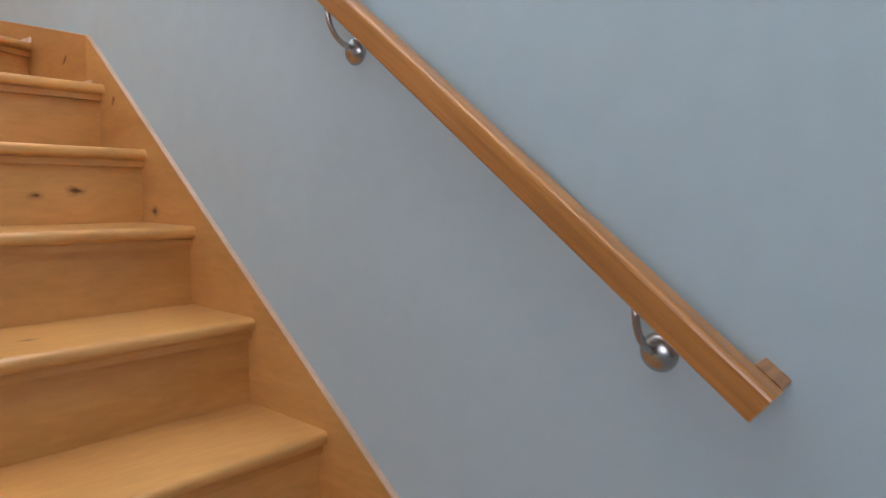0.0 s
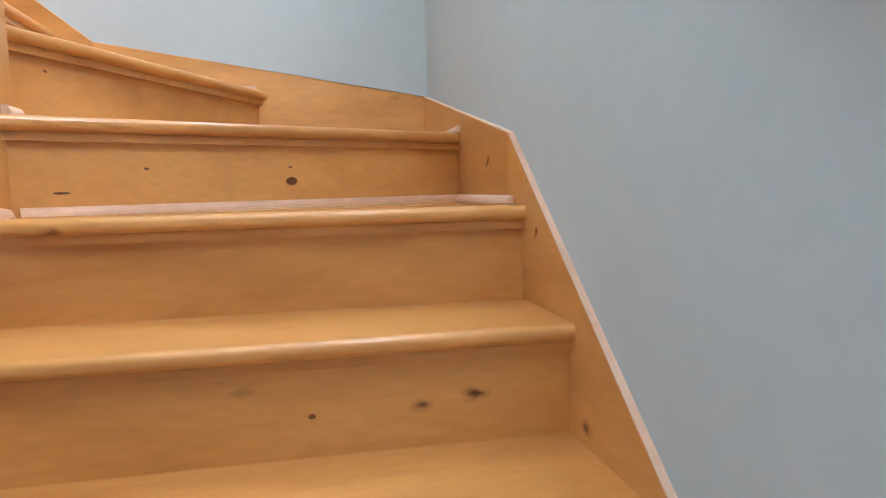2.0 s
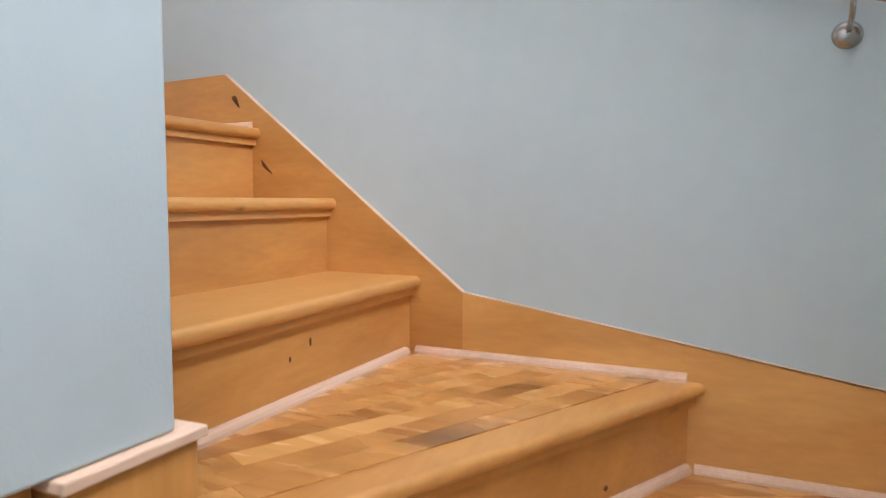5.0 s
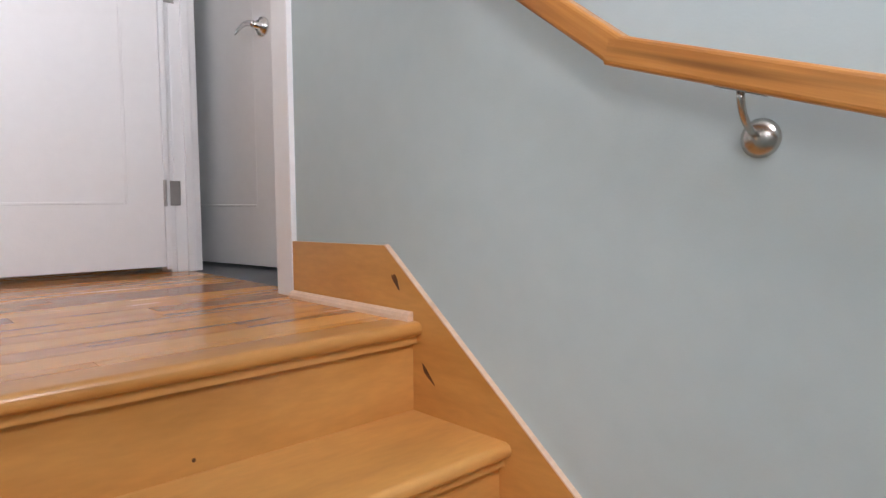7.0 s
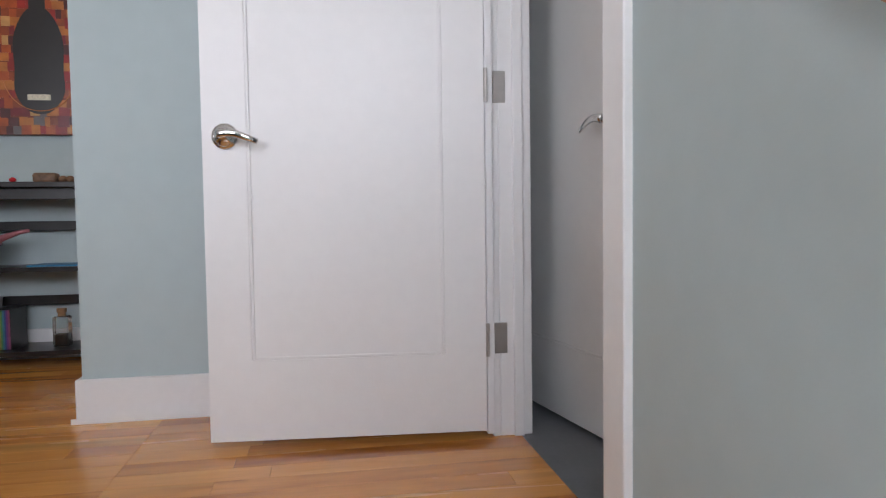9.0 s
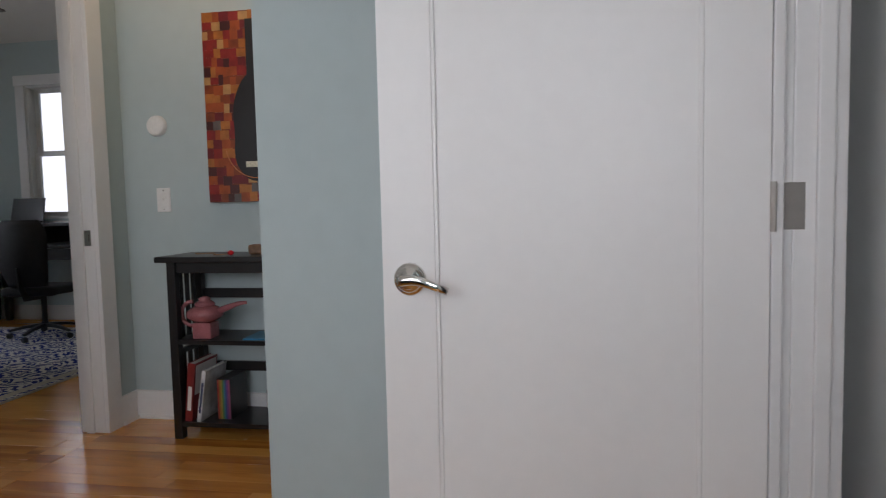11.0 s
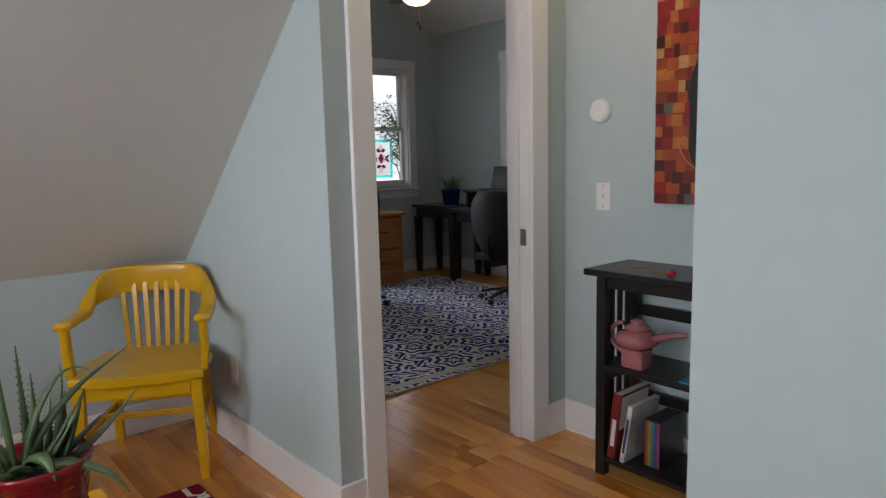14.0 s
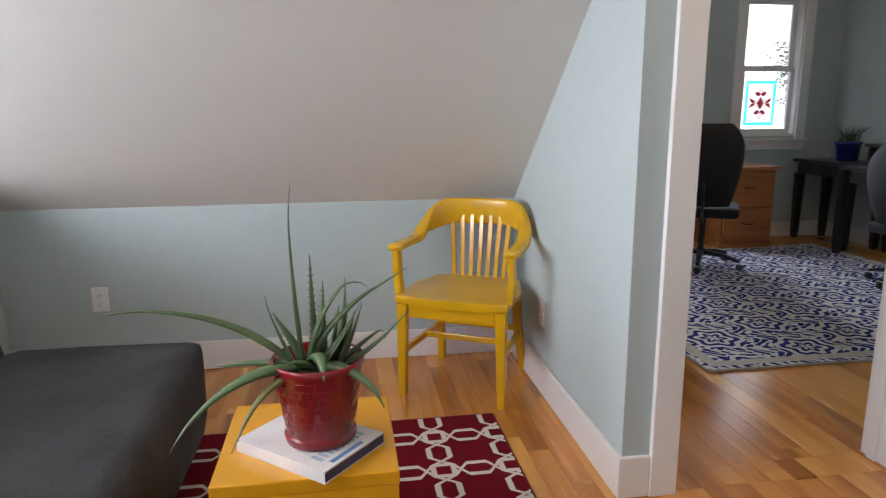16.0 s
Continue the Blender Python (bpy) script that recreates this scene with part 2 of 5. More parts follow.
def sweep(bm, path, profile, up=(0, 0, 1), cap=True):
    """A closed profile of (side, up) pairs carried along a path. profile may be a function of the way along, from 0 to 1."""
    path = [Vector(p) for p in path]
    rings = []
    for i, p in enumerate(path):
        a, b = path[max(i - 1, 0)], path[min(i + 1, len(path) - 1)]
        d = (b - a).normalized()
        if 0 < i < len(path) - 1:
            d = ((p - a).normalized() + (b - p).normalized()).normalized()
        side = d.cross(Vector(up))
        side = side.normalized() if side.length > 1e-4 else Vector((1, 0, 0))
        top = side.cross(d).normalized()
        k = 1.0
        if 0 < i < len(path) - 1:
            k = 1.0 / max(0.5, d.dot((p - a).normalized()))
        prof = profile(i / (len(path) - 1)) if callable(profile) else profile
        rings.append([bm.verts.new(p + side * u + top * (w * k)) for u, w in prof])
    n = len(rings[0])
    for r, q in zip(rings, rings[1:]):
        for i in range(n):
            bm.faces.new((r[i], r[(i + 1) % n], q[(i + 1) % n], q[i]))
    if cap:
        bm.faces.new(rings[0])
        bm.faces.new(rings[-1][::-1])


def circle(r, n=10, rz=None):
    rz = r if rz is None else rz
    return [(r * math.cos(2 * math.pi * i / n), rz * math.sin(2 * math.pi * i / n)) for i in range(n)]


def lathe(bm, prof, m=None, n=28):
    """A profile of (radius, height) turned round z, then moved by m."""
    m = m or Matrix()
    rings = [[bm.verts.new(m @ Vector((r * math.cos(2 * math.pi * i / n), r * math.sin(2 * math.pi * i / n), z))) for i in range(n)] for r, z in prof]
    for a, b in zip(rings, rings[1:]):
        for i in range(n):
            bm.faces.new((a[i], a[(i + 1) % n], b[(i + 1) % n], b[i]))
    bm.faces.new(rings[0])
    bm.faces.new(rings[-1])


def rounded(w, h, r, n=4):
    out = []
    for cx, cy, a0 in ((w / 2 - r, h / 2 - r, 0), (-w / 2 + r, h / 2 - r, 90), (-w / 2 + r, -h / 2 + r, 180), (w / 2 - r, -h / 2 + r, 270)):
        out += [(cx + r * math.cos(radians(a0 + 90 * i / n)), cy + r * math.sin(radians(a0 + 90 * i / n))) for i in range(n + 1)]
    return out


# ---- large structure ----
H, G, L = 0.197, 0.2525, 2.167
CEIL = 4.61
SLOPE = 0.82
KNEE_Y, KNEE_Z = -3.86, 2.96


def structure(name, bm, material, label, category, **kw):
    return tagged(part(name, bm, material, **kw), label, category, kind="structure")


structure("wall_east", boxes((-0.006, 0.16, -5.6, 0.12, -0.45, 2.95), (-0.006, 0.16, -5.6, -3.25, 2.95, 4.75), (-0.006, 0.16, -1.65, -1.0, 2.95, 4.75), (-0.006, 0.16, -1.0, -0.2, 2.95, 3.35), (-0.006, 0.16, -1.0, -0.2, 4.29, 4.75), (-0.006, 0.16, -0.2, 0.12, 2.95, 4.75), (-0.006, 0.16, -3.25, -1.65, 4.35, 4.75)), M_WALL, "pale sage painted wall beside the stairs", "wall")
structure("wall_north", boxes((-2.352, 0, -0.006, 0.09, -0.45, CEIL + 0.1), (-3.165, -2.352, -0.006, 0.09, L + 2.06, CEIL + 0.1), (-3.56, -3.165, -0.006, 0.09, L - 0.2, CEIL + 0.1)), M_WALL, "pale sage painted wall behind the upper flight", "wall")
structure("wall_closet", boxes((-3.68, -3.56, -1.275, 0.12, L - 0.2, CEIL + 0.1), (-4.72, -3.68, -1.275, -1.155, L - 0.2, CEIL + 0.1)), M_WALL, "blue-grey painted wall corner at the hall recess", "wall")
structure("wall_recess", boxes((-4.84, -4.72, -2.51, -1.09, L - 0.2, CEIL + 0.1)), M_WALL, "pale sage painted wall behind the bookcase", "wall")
structure("wall_office_door", boxes((-4.84, -4.50, -2.63, -2.51, L - 0.2, CEIL + 0.1), (-4.50, -3.67, -2.63, -2.51, L + 2.06, CEIL + 0.1), (-3.67, -3.51, -2.63, -2.51, L - 0.2, CEIL + 0.1)), M_WALL, "sage painted wall with the office doorway", "wall")
structure("wall_sitting", boxes((-3.63, -3.51, KNEE_Y - 0.12, -2.63, L - 0.2, CEIL + 1.2)), M_WALL, "pale sage painted side wall under the sloped ceiling", "wall")
structure("knee_wall", boxes((-3.51, 0, KNEE_Y - 0.12, KNEE_Y, L - 0.2, KNEE_Z)), M_WALL, "low sage painted knee wall under the slope", "wall")
bm = bmesh.new()
ye = KNEE_Y + (CEIL - KNEE_Z) / SLOPE
prism(bm, [(KNEE_Y - 0.12, KNEE_Z - 0.12 * SLOPE), (ye, CEIL), (ye, CEIL + 0.15), (KNEE_Y - 0.12, KNEE_Z + 0.1)], "x", -3.51, 0.0)
structure("sloped_ceiling", bm, M_CEIL, "warm white painted sloped attic ceiling", "ceiling")
# the gap in this ceiling is cut for the added fill lamp
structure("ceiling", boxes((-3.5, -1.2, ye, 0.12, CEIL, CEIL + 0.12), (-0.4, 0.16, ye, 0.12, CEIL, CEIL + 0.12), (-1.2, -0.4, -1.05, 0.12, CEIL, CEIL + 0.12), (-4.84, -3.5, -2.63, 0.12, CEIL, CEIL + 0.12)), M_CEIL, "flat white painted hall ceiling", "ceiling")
# added frame round that gap; no skylight is known here
structure("skylight_frame", boxes((-1.2, -1.16, ye, -1.05, CEIL - 0.01, CEIL + 0.2), (-0.44, -0.4, ye, -1.05, CEIL - 0.01, CEIL + 0.2), (-1.16, -0.44, -1.09, -1.05, CEIL - 0.01, CEIL + 0.2), (-1.16, -0.44, ye, ye + 0.04, CEIL - 0.01, CEIL + 0.2)), M_TRIM, "white frame added round the unseen ceiling fill lamp", "window")
# washroom beyond the landing door
structure("wall_washroom", boxes((-4.6, -4.48, 0.12, 2.2, L - 0.2, CEIL), (-4.6, -1.2, 2.2, 2.32, L - 0.2, CEIL), (-1.3, -1.2, 0.12, 2.2, L - 0.2, CEIL)), M_WALL, "pale painted washroom walls", "wall")
structure("ceiling_washroom", boxes((-4.6, -1.2, 0.12, 2.32, CEIL, CEIL + 0.1)), M_CEIL, "white washroom ceiling", "ceiling")
structure("floor_washroom", boxes((-4.6, -1.2, 0.06, 2.32, L - 0.08, L - 0.002)), M_GREYFLOOR, "grey vinyl washroom floor", "floor")
# office
# opening at x -5.75 to -4.85 is added to let the fill lamp in
structure("wall_office_south", boxes((-7.46, -6.93, -6.58, -6.46, L - 0.2, 5.9), (-6.93, -6.34, -6.58, -6.46, L - 0.2, 3.13), (-6.93, -6.34, -6.58, -6.46, 4.38, 5.9), (-6.34, -5.75, -6.58, -6.46, L - 0.2, 5.9), (-5.75, -4.85, -6.58, -6.46, L - 0.2, 3.1), (-5.75, -4.85, -6.58, -6.46, 4.4, 5.9), (-4.85, -3.5, -6.58, -6.46, L - 0.2, 5.9)), M_WALL, "blue-grey office gable wall with windows", "wall")
structure("wall_office_west", boxes((-7.46, -7.34, -6.46, -5.34, L - 0.2, 4.9), (-7.46, -7.34, -5.34, -4.75, L - 0.2, 3.13), (-7.46, -7.34, -5.34, -4.75, 4.38, 4.9), (-7.46, -7.34, -4.75, -2.51, L - 0.2, 4.9)), M_WALL, "blue-grey office side wall with a window", "wall")
structure("wall_office_east", boxes((-3.62, -3.50, -6.46, KNEE_Y - 0.12, L - 0.2, 5.0)), M_WALL, "blue-grey office wall", "wall")
structure("wall_office_north", boxes((-7.34, -4.84, -2.63, -2.51, L - 0.2, 5.9), (-4.84, -3.5, -2.63, -2.51, CEIL + 0.1, 5.9)), M_WALL, "blue-grey office end wall", "wall")
bm = bmesh.new()
prism(bm, [(-7.46, 4.72), (-5.55, 5.755), (-3.5, 4.73), (-3.5, 4.85), (-5.55, 5.875), (-7.46, 4.84)], "y", -6.58, -2.51)
structure("ceiling_office", bm, M_CEIL, "white vaulted office ceiling", "ceiling")
# lower storey
structure("floor_lower", boxes((-3.2, 0, -5.6, 0, -0.55, -2 * H)), M_BLOCK, "grey lower floor", "floor")
structure("wall_lower", boxes((-3.2, -3.08, -5.6, 0, -0.45, L - 0.26), (-3.2, 0, -5.72, -5.6, -0.45, CEIL)), M_WALL, "plain lower storey walls", "wall")
structure("wall_guard", boxes((-1.13, -1.022, KNEE_Y, -1.033, 1.735, 3.12), (-1.763, -1.13, -1.15, -1.04, 1.735, 3.12), bev=0.004), M_WALL, "pale blue painted guard wall over the newel", "wall")
structure("floor_slab", boxes((-4.84, -1.13, -3.97, -1.15, L - 0.26, L - 0.014), (-4.84, -1.80, -1.15, 0.06, L - 0.26, L - 0.014), (-7.34, -3.5, -6.46, -2.51, L - 0.26, L - 0.0145)), M_SUB, "floor under the boards", "floor")
M_HAZE = bpy.data.materials.new("bright_overcast")
M_HAZE.use_nodes = True
hz = M_HAZE.node_tree.nodes["Principled BSDF"]
hz.inputs["Base Color"].default_value = (0.8, 0.85, 0.9, 1)
hz.inputs["Emission Color"].default_value = (0.93, 0.97, 1.0, 1)
hz.inputs["Emission Strength"].default_value = 1.6
structure("backdrop", boxes((-120, 60, -70.2, -70, -1.5, 60), (-90.2, -90, -70, 60, -1.5, 60)), M_HAZE, "bright hazy sky beyond the office windows", "backdrop")
structure("ground", boxes((-400, 400, -400, 400, -1.2, -1.0)), mat("grass", (0.06, 0.09, 0.03), 0.9, vary=0.3, scale=0.5), "grassy ground outside", "ground")

# ---- staircase ----
stairs = thing("staircase", "birch winder staircase with rounded nosings", "staircase", kind="structure")


def tread(poly, z, material):
    """poly: corners in plan, the nose edge first."""
    bm = bmesh.new()
    lo, hi = prism(bm, poly, "z", z - 0.03, z)
    bm.edges.ensure_lookup_table()
    es = [e for e in bm.edges if {*e.verts} in ({lo[0], lo[1]}, {hi[0], hi[1]})]
    bmesh.ops.bevel(bm, geom=es, offset=0.0135, segments=5, affect="EDGES", profile=0.5)
    part("tread", bm, material, stairs, smooth=False)


def clip_convex(poly, a, b):
    """The part of a polygon that lies left of the line from a to b."""
    out = []
    for p, q in zip(poly, poly[1:] + poly[:1]):
        sp = (b[0] - a[0]) * (p[1] - a[1]) - (b[1] - a[1]) * (p[0] - a[0])
        sq = (b[0] - a[0]) * (q[1] - a[1]) - (b[1] - a[1]) * (q[0] - a[0])
        if sp >= 0:
            out.append(p)
        if sp * sq < 0:
            k = sp / (sp - sq)
            out.append((p[0] + (q[0] - p[0]) * k, p[1] + (q[1] - p[1]) * k))
    return out


def tread_boards(poly, z, seed, w=0.058):
    """Thin strips laid on a winder behind its nosing board, along the nose edge."""
    rng = random.Random(seed)
    a, b = Vector(poly[0]), Vector(poly[1])
    d = (b - a).normalized()
    nrm = Vector((-d.y, d.x))
    if sum((Vector(p) - a).dot(nrm) for p in poly) < 0:
        nrm = -nrm
    area = sum(p[0] * q[1] - q[0] * p[1] for p, q in zip(poly, poly[1:] + poly[:1]))
    ccw = list(poly) if area > 0 else list(poly)[::-1]
    for r in range(1, 17):
        u = -0.3 - rng.random() * 0.4
        while u < 1.6:
            ln = rng.uniform(0.25, 0.7)
            o0, o1 = 0.075 + (r - 1) * w + 0.0003, 0.075 + r * w - 0.0003
            rect = [a + d * (u + 0.0003) + nrm * o0, a + d * (u + ln - 0.0003) + nrm * o0, a + d * (u + ln - 0.0003) + nrm * o1, a + d * (u + 0.0003) + nrm * o1]
            piece = [tuple(p) for p in rect]
            for p, q in zip(ccw, ccw[1:] + ccw[:1]):
                if piece:
                    piece = clip_convex(piece, p, q)
            u += ln
            if len(piece) < 3:
                continue
            ar = abs(sum(p[0] * q[1] - q[0] * p[1] for p, q in zip(piece, piece[1:] + piece[:1]))) / 2
            if ar < 0.0006:
                continue
            bm = bmesh.new()
            prism(bm, piece, "z", z + 0.0002, z + 0.0022)
            part("board", bm, M_BOARD, stairs)


def strip(bm, a, b, z0, z1, back, front):
    """An upright board between two plan points: front and back are offsets along the rising side of the line."""
    a, b = Vector((*a, 0)), Vector((*b, 0))
    d = (b - a).normalized()
    nrm = Vector((d.y, -d.x, 0))
    v = []
    for p in (a, b):
        for o in (front, back):
            for z in (z0, z1):
                q = p + nrm * o
                v.append(bm.verts.new((q.x, q.y, z)))
    for q in ((0, 1, 3, 2), (4, 6, 7, 5), (0, 4, 5, 1), (2, 3, 7, 6), (0, 2, 6, 4), (1, 5, 7, 3)):
        bm.faces.new([v[i] for i in q])


def riser(a, b, z0, z1, material):
    """a: right end of the nose line, b: left end."""
    if a[1] != b[1] and a[0] != b[0]:
        d = (Vector(a) - Vector(b)).normalized()
        a = tuple(Vector(a) + d * 0.014)
    bm = bmesh.new()
    strip(bm, a, b, z0, z1 - 0.03, 0.048, 0.030)
    part("riser", bm, material, stairs)
    bm = bmesh.new()
    strip(bm, a, b, z1 - 0.048, z1 - 0.0305, 0.0295, 0.017)
    part("cove_molding", bm, material, stairs)


def quarter(path, r=0.016):
    bm = bmesh.new()
    prof = [(-r, 0), (r * 0.1, 0), (r * 0.02, r * 0.5), (-r * 0.25, r * 0.95), (-r * 0.6, r * 1.15), (-r, r * 1.2)]
    sweep(bm, path, prof)
    return part("quarter_round", bm, M_RAW, stairs, "unfinished pale quarter-round molding")


def ny(k):
    return -1.182 - (6 - k) * G


XL = -1.10
for k in range(-1, 7):
    a, b = (-0.02, ny(k)), (XL, ny(k))
    riser(a, b, (k - 1) * H, k * H, M_BIRCH_X)
    if k < 6:
        tread([b, a, (-0.02, ny(k + 1) + 0.05), (XL, ny(k + 1) + 0.05)], k * H, M_BIRCH_X)
N7, N8 = ((-0.02, -0.60), (-1.017, -1.092)), ((-0.583, -0.02), (-1.06, -0.985))
riser(*N7, 6 * H, 7 * H, M_BIRCH_X)
riser(*N8, 7 * H, 8 * H, M_BIRCH_Y)
tread([(XL, ny(6)), (-0.02, ny(6)), (-0.02, -0.55), (-1.04, -1.05)], 6 * H, M_BIRCH_X)
tread([N7[1], N7[0], (-0.02, -0.02), (-0.64, -0.02), (-1.11, -0.96), (-1.03, -1.06)], 7 * H, M_BIRCH_X)
tread([N8[1], N8[0], (-1.32, -0.02), (-1.32, -1.03), (-1.1, -1.03)], 8 * H, M_BIRCH_Y)
tread_boards([(XL, ny(6)), (-0.022, ny(6)), (-0.022, -0.57), (-1.0, -1.06)], 6 * H, 1)
tread_boards([N7[1], (-0.022, -0.601), (-0.022, -0.022), (-0.615, -0.022), (-1.08, -0.965)], 7 * H, 2)
tread_boards([N8[1], (-0.585, -0.022), (-1.29, -0.022), (-1.29, -1.03), (-1.09, -1.03)], 8 * H, 3)
NX = [-1.262, -1.5125, -1.763]
for i, k in enumerate((9, 10, 11)):
    a, b = (NX[i], -0.02), (NX[i], -1.035)
    riser(a, b, (k - 1) * H, k * H, M_BIRCH_Y)
    back = NX[i] - G - 0.05 if k < 11 else NX[i] - 0.085
    tread([b, a, (back, -0.02), (back, -1.035)], k * H, M_BIRCH_Y)


def skirt(axis, pts, material):
    bm = bmesh.new()
    prism(bm, pts, axis, -0.0005, -0.02)
    part("stringer", bm, material, stairs, "birch skirt board along the wall")


zs = 1.337


def edge(p, q):
    bm = bmesh.new()
    sweep(bm, [p, q], [(-0.0067, -0.0005), (0.0067, -0.0005), (0.0067, 0.003), (-0.0067, 0.003)])
    part("board_edge", bm, M_RAW, stairs, "pale sawn top edge of the skirt board")


edge((-0.0133, -3.149, zs - 0.78 * 2.088), (-0.0133, -1.061, zs))
edge((-0.0133, -1.0605, zs), (-0.0133, -0.021, 1.556))
edge((-1.144, -0.0133, 1.736), (-0.021, -0.0133, 1.558))
edge((-1.89, -0.0133, 2.325), (-1.1445, -0.0133, 1.7365))
skirt("x", [(-1.061, zs), (-1.061, 0.3), (-2.9, -0.394), (-3.15, -0.394), (-3.15, zs - 0.78 * 2.089)], M_BIRCH_Y)
skirt("x", [(-0.0205, 1.556), (-0.0205, 0.9), (-1.0605, 0.9), (-1.0605, zs)], M_BIRCH_Y)
skirt("y", [(-0.0005, 1.558), (-0.0005, 1.0), (-1.1435, 1.0), (-1.1435, 1.736)], M_BIRCH_X)
skirt("y", [(-1.144, 1.736), (-1.144, 1.0), (-1.8, 1.0), (-2.288, 2.1), (-2.288, 2.318), (-1.89, 2.325)], M_BIRCH_X)


M_KNOT = mat("dark_knot", (0.13, 0.045, 0.014), 0.5, vary=0.5, scale=80)


def knot(centre, wall, lean, long, wide):
    """An uneven dark knot flush in a board; wall: the board's outward axis; lean: degrees of its long side from level."""
    bm = bmesh.new()
    pts = []
    for i in range(14):
        a = 2 * math.pi * i / 14
        r = 1 + 0.25 * math.sin(3 * a + centre[2] * 40)
        u, w = long * r * math.cos(a), wide * r * math.sin(a)
        c, s_ = math.cos(radians(lean)), math.sin(radians(lean))
        pts.append(((centre[1] if wall == "x" else centre[0]) + u * c - w * s_, centre[2] + u * s_ + w * c))
    k = centre[0] if wall == "x" else centre[1]
    prism(bm, pts, wall, k - 0.0006, k + 0.002)
    part("knot", bm, M_KNOT, stairs, "dark knot in the birch")


knot((-1.850, -0.02, 2.248), "y", -55, 0.020, 0.007)
knot((-1.746, -0.02, 2.058), "y", -45, 0.026, 0.005)
knot((-0.02, -0.893, 1.284), "x", -40, 0.020, 0.005)
knot((-0.02, -1.24, 1.13), "x", -60, 0.013, 0.005)
bm = bmesh.new()
face = Vector((0.44, -0.897, 0.0)).to_track_quat("Z", "Y").to_matrix().to_4x4()
lathe(bm, [(0.013, -0.002), (0.012, 0.0006), (0.004, 0.0008)], Matrix.Translation((-0.493, -0.8007, 1.247)) @ face @ Matrix.Diagonal((1.2, 0.8, 1, 1)), 14)
part("knot", bm, M_KNOT, stairs, "dark knot in the birch")


def speck(at, facing, wide, high):
    """A small knot in a riser; facing: the way the riser looks."""
    bm = bmesh.new()
    turn = Vector(facing).to_track_quat("Z", "Y").to_matrix().to_4x4()
    lathe(bm, [(1.0, -0.002), (0.92, 0.0005), (0.4, 0.0008)], Matrix.Translation(at) @ turn @ Matrix.Diagonal((wide, high, 1, 1)), 10)
    part("knot", bm, M_KNOT, stairs, "dark knot in the birch")


WINDER_7, WINDER_8 = (0.4425, -0.8968, 0), (0.8965, -0.4431, 0)
for at, facing, wide, high in (
        ((-0.7414, -0.2728, 1.4194), WINDER_8, 0.007, 0.006), ((-1.0165, -0.8293, 1.5001), WINDER_8, 0.006, 0.003),
        ((-0.9375, -1.0193, 1.2286), WINDER_7, 0.018, 0.003), ((-0.7918, -0.9474, 1.277), WINDER_7, 0.006, 0.003),
        ((-0.4952, -0.8011, 1.2809), WINDER_7, 0.005, 0.003), ((-0.587, -0.8463, 1.3362), WINDER_7, 0.007, 0.003),
        ((-1.292, -0.443, 1.6845), (1, 0, 0), 0.004, 0.010), ((-1.292, -0.5077, 1.6624), (1, 0, 0), 0.004, 0.006),
        ((-0.3129, -1.152, 1.1409), (0, -1, 0), 0.010, 0.002), ((-0.4627, -1.4045, 0.8566), (0, -1, 0), 0.007, 0.005),
        ((-0.5561, -1.657, 0.7046), (0, -1, 0), 0.003, 0.003), ((-1.793, -0.5054, 1.9941), (1, 0, 0), 0.004, 0.004)):
    speck(at, facing, wide, high)


def off(line, o, z, e0=0.0, e1=0.0):
    a, b = (Vector((*p, z)) for p in line)
    d = (b - a).normalized()
    nrm = Vector((d.y, -d.x, 0))
    return [a + nrm * o + d * e0, b + nrm * o - d * e1]


q = off(N7, 0.013, 6 * H, 0.0, 0.03)
quarter([q[1], q[0]])
quarter([(-0.037, -0.575, 6 * H), (-0.037, -1.10, 6 * H)])
quarter([(-0.036, -0.60, 7 * H), (-0.036, -0.05, 7 * H)][::-1])
quarter([(-0.60, -0.037, 7 * H), (-0.04, -0.037, 7 * H)])
q = off(N8, 0.013, 7 * H, 0.02, 0.0)
quarter([q[1], q[0]])
quarter([(-1.27, -0.037, 8 * H), (-0.62, -0.037, 8 * H)])
quarter([(-1.275, -1.0, 8 * H), (-1.275, -0.05, 8 * H)])
quarter([(-2.285, -0.037, L), (-1.79, -0.037, L)])
quarter([(-0.998, -1.005, 7 * H), (-0.998, -1.07, 7 * H)][::-1])
quarter([(-1.13, -1.171, 6 * H), (-1.008, -1.171, 6 * H), (-0.998, -1.09, 6 * H)])

newel = thing("newel_post", "square birch newel post at the winders", "newel post", kind="structure")
part("post", boxes((-1.100, -1.015, -1.154, -1.012, 5 * H, 1.722), bev=0.002), M_BIRCH_Z, newel)
part("cap_strip", boxes((-1.105, -1.008, -1.162, -1.004, 1.7225, 1.7345), bev=0.002), M_RAW, newel, "pale unfinished cap strip")

rail_panel = thing("slat_railing", "unfinished maple slat railing beside the lower flight", "railing", kind="structure")
part("top_beam", boxes((-1.12, -1.05, -3.9, -1.16, 1.69, 1.7345), bev=0.002), M_BIRCH_Y, rail_panel)
part("post", boxes((-1.135, -1.0975, -1.185, -1.145, 5 * H, 1.6895), bev=0.003), M_RAW, rail_panel)
for i in range(9):
    bm = bmesh.new()
    z = 1.56 - i * 0.175
    prism(bm, [(-1.1555, z), (-1.1555, z - 0.1), (-2.7, z - 0.1 - 0.78 * 1.545), (-2.7, z - 0.78 * 1.545)], "x", -1.125, -1.107)
    part("slat", bm, M_RAW, rail_panel)

# ---- doors and trim ----


def casing(name, rows, label):
    structure(name, boxes(*rows, bev=0.003), M_TRIM, label, "trim")


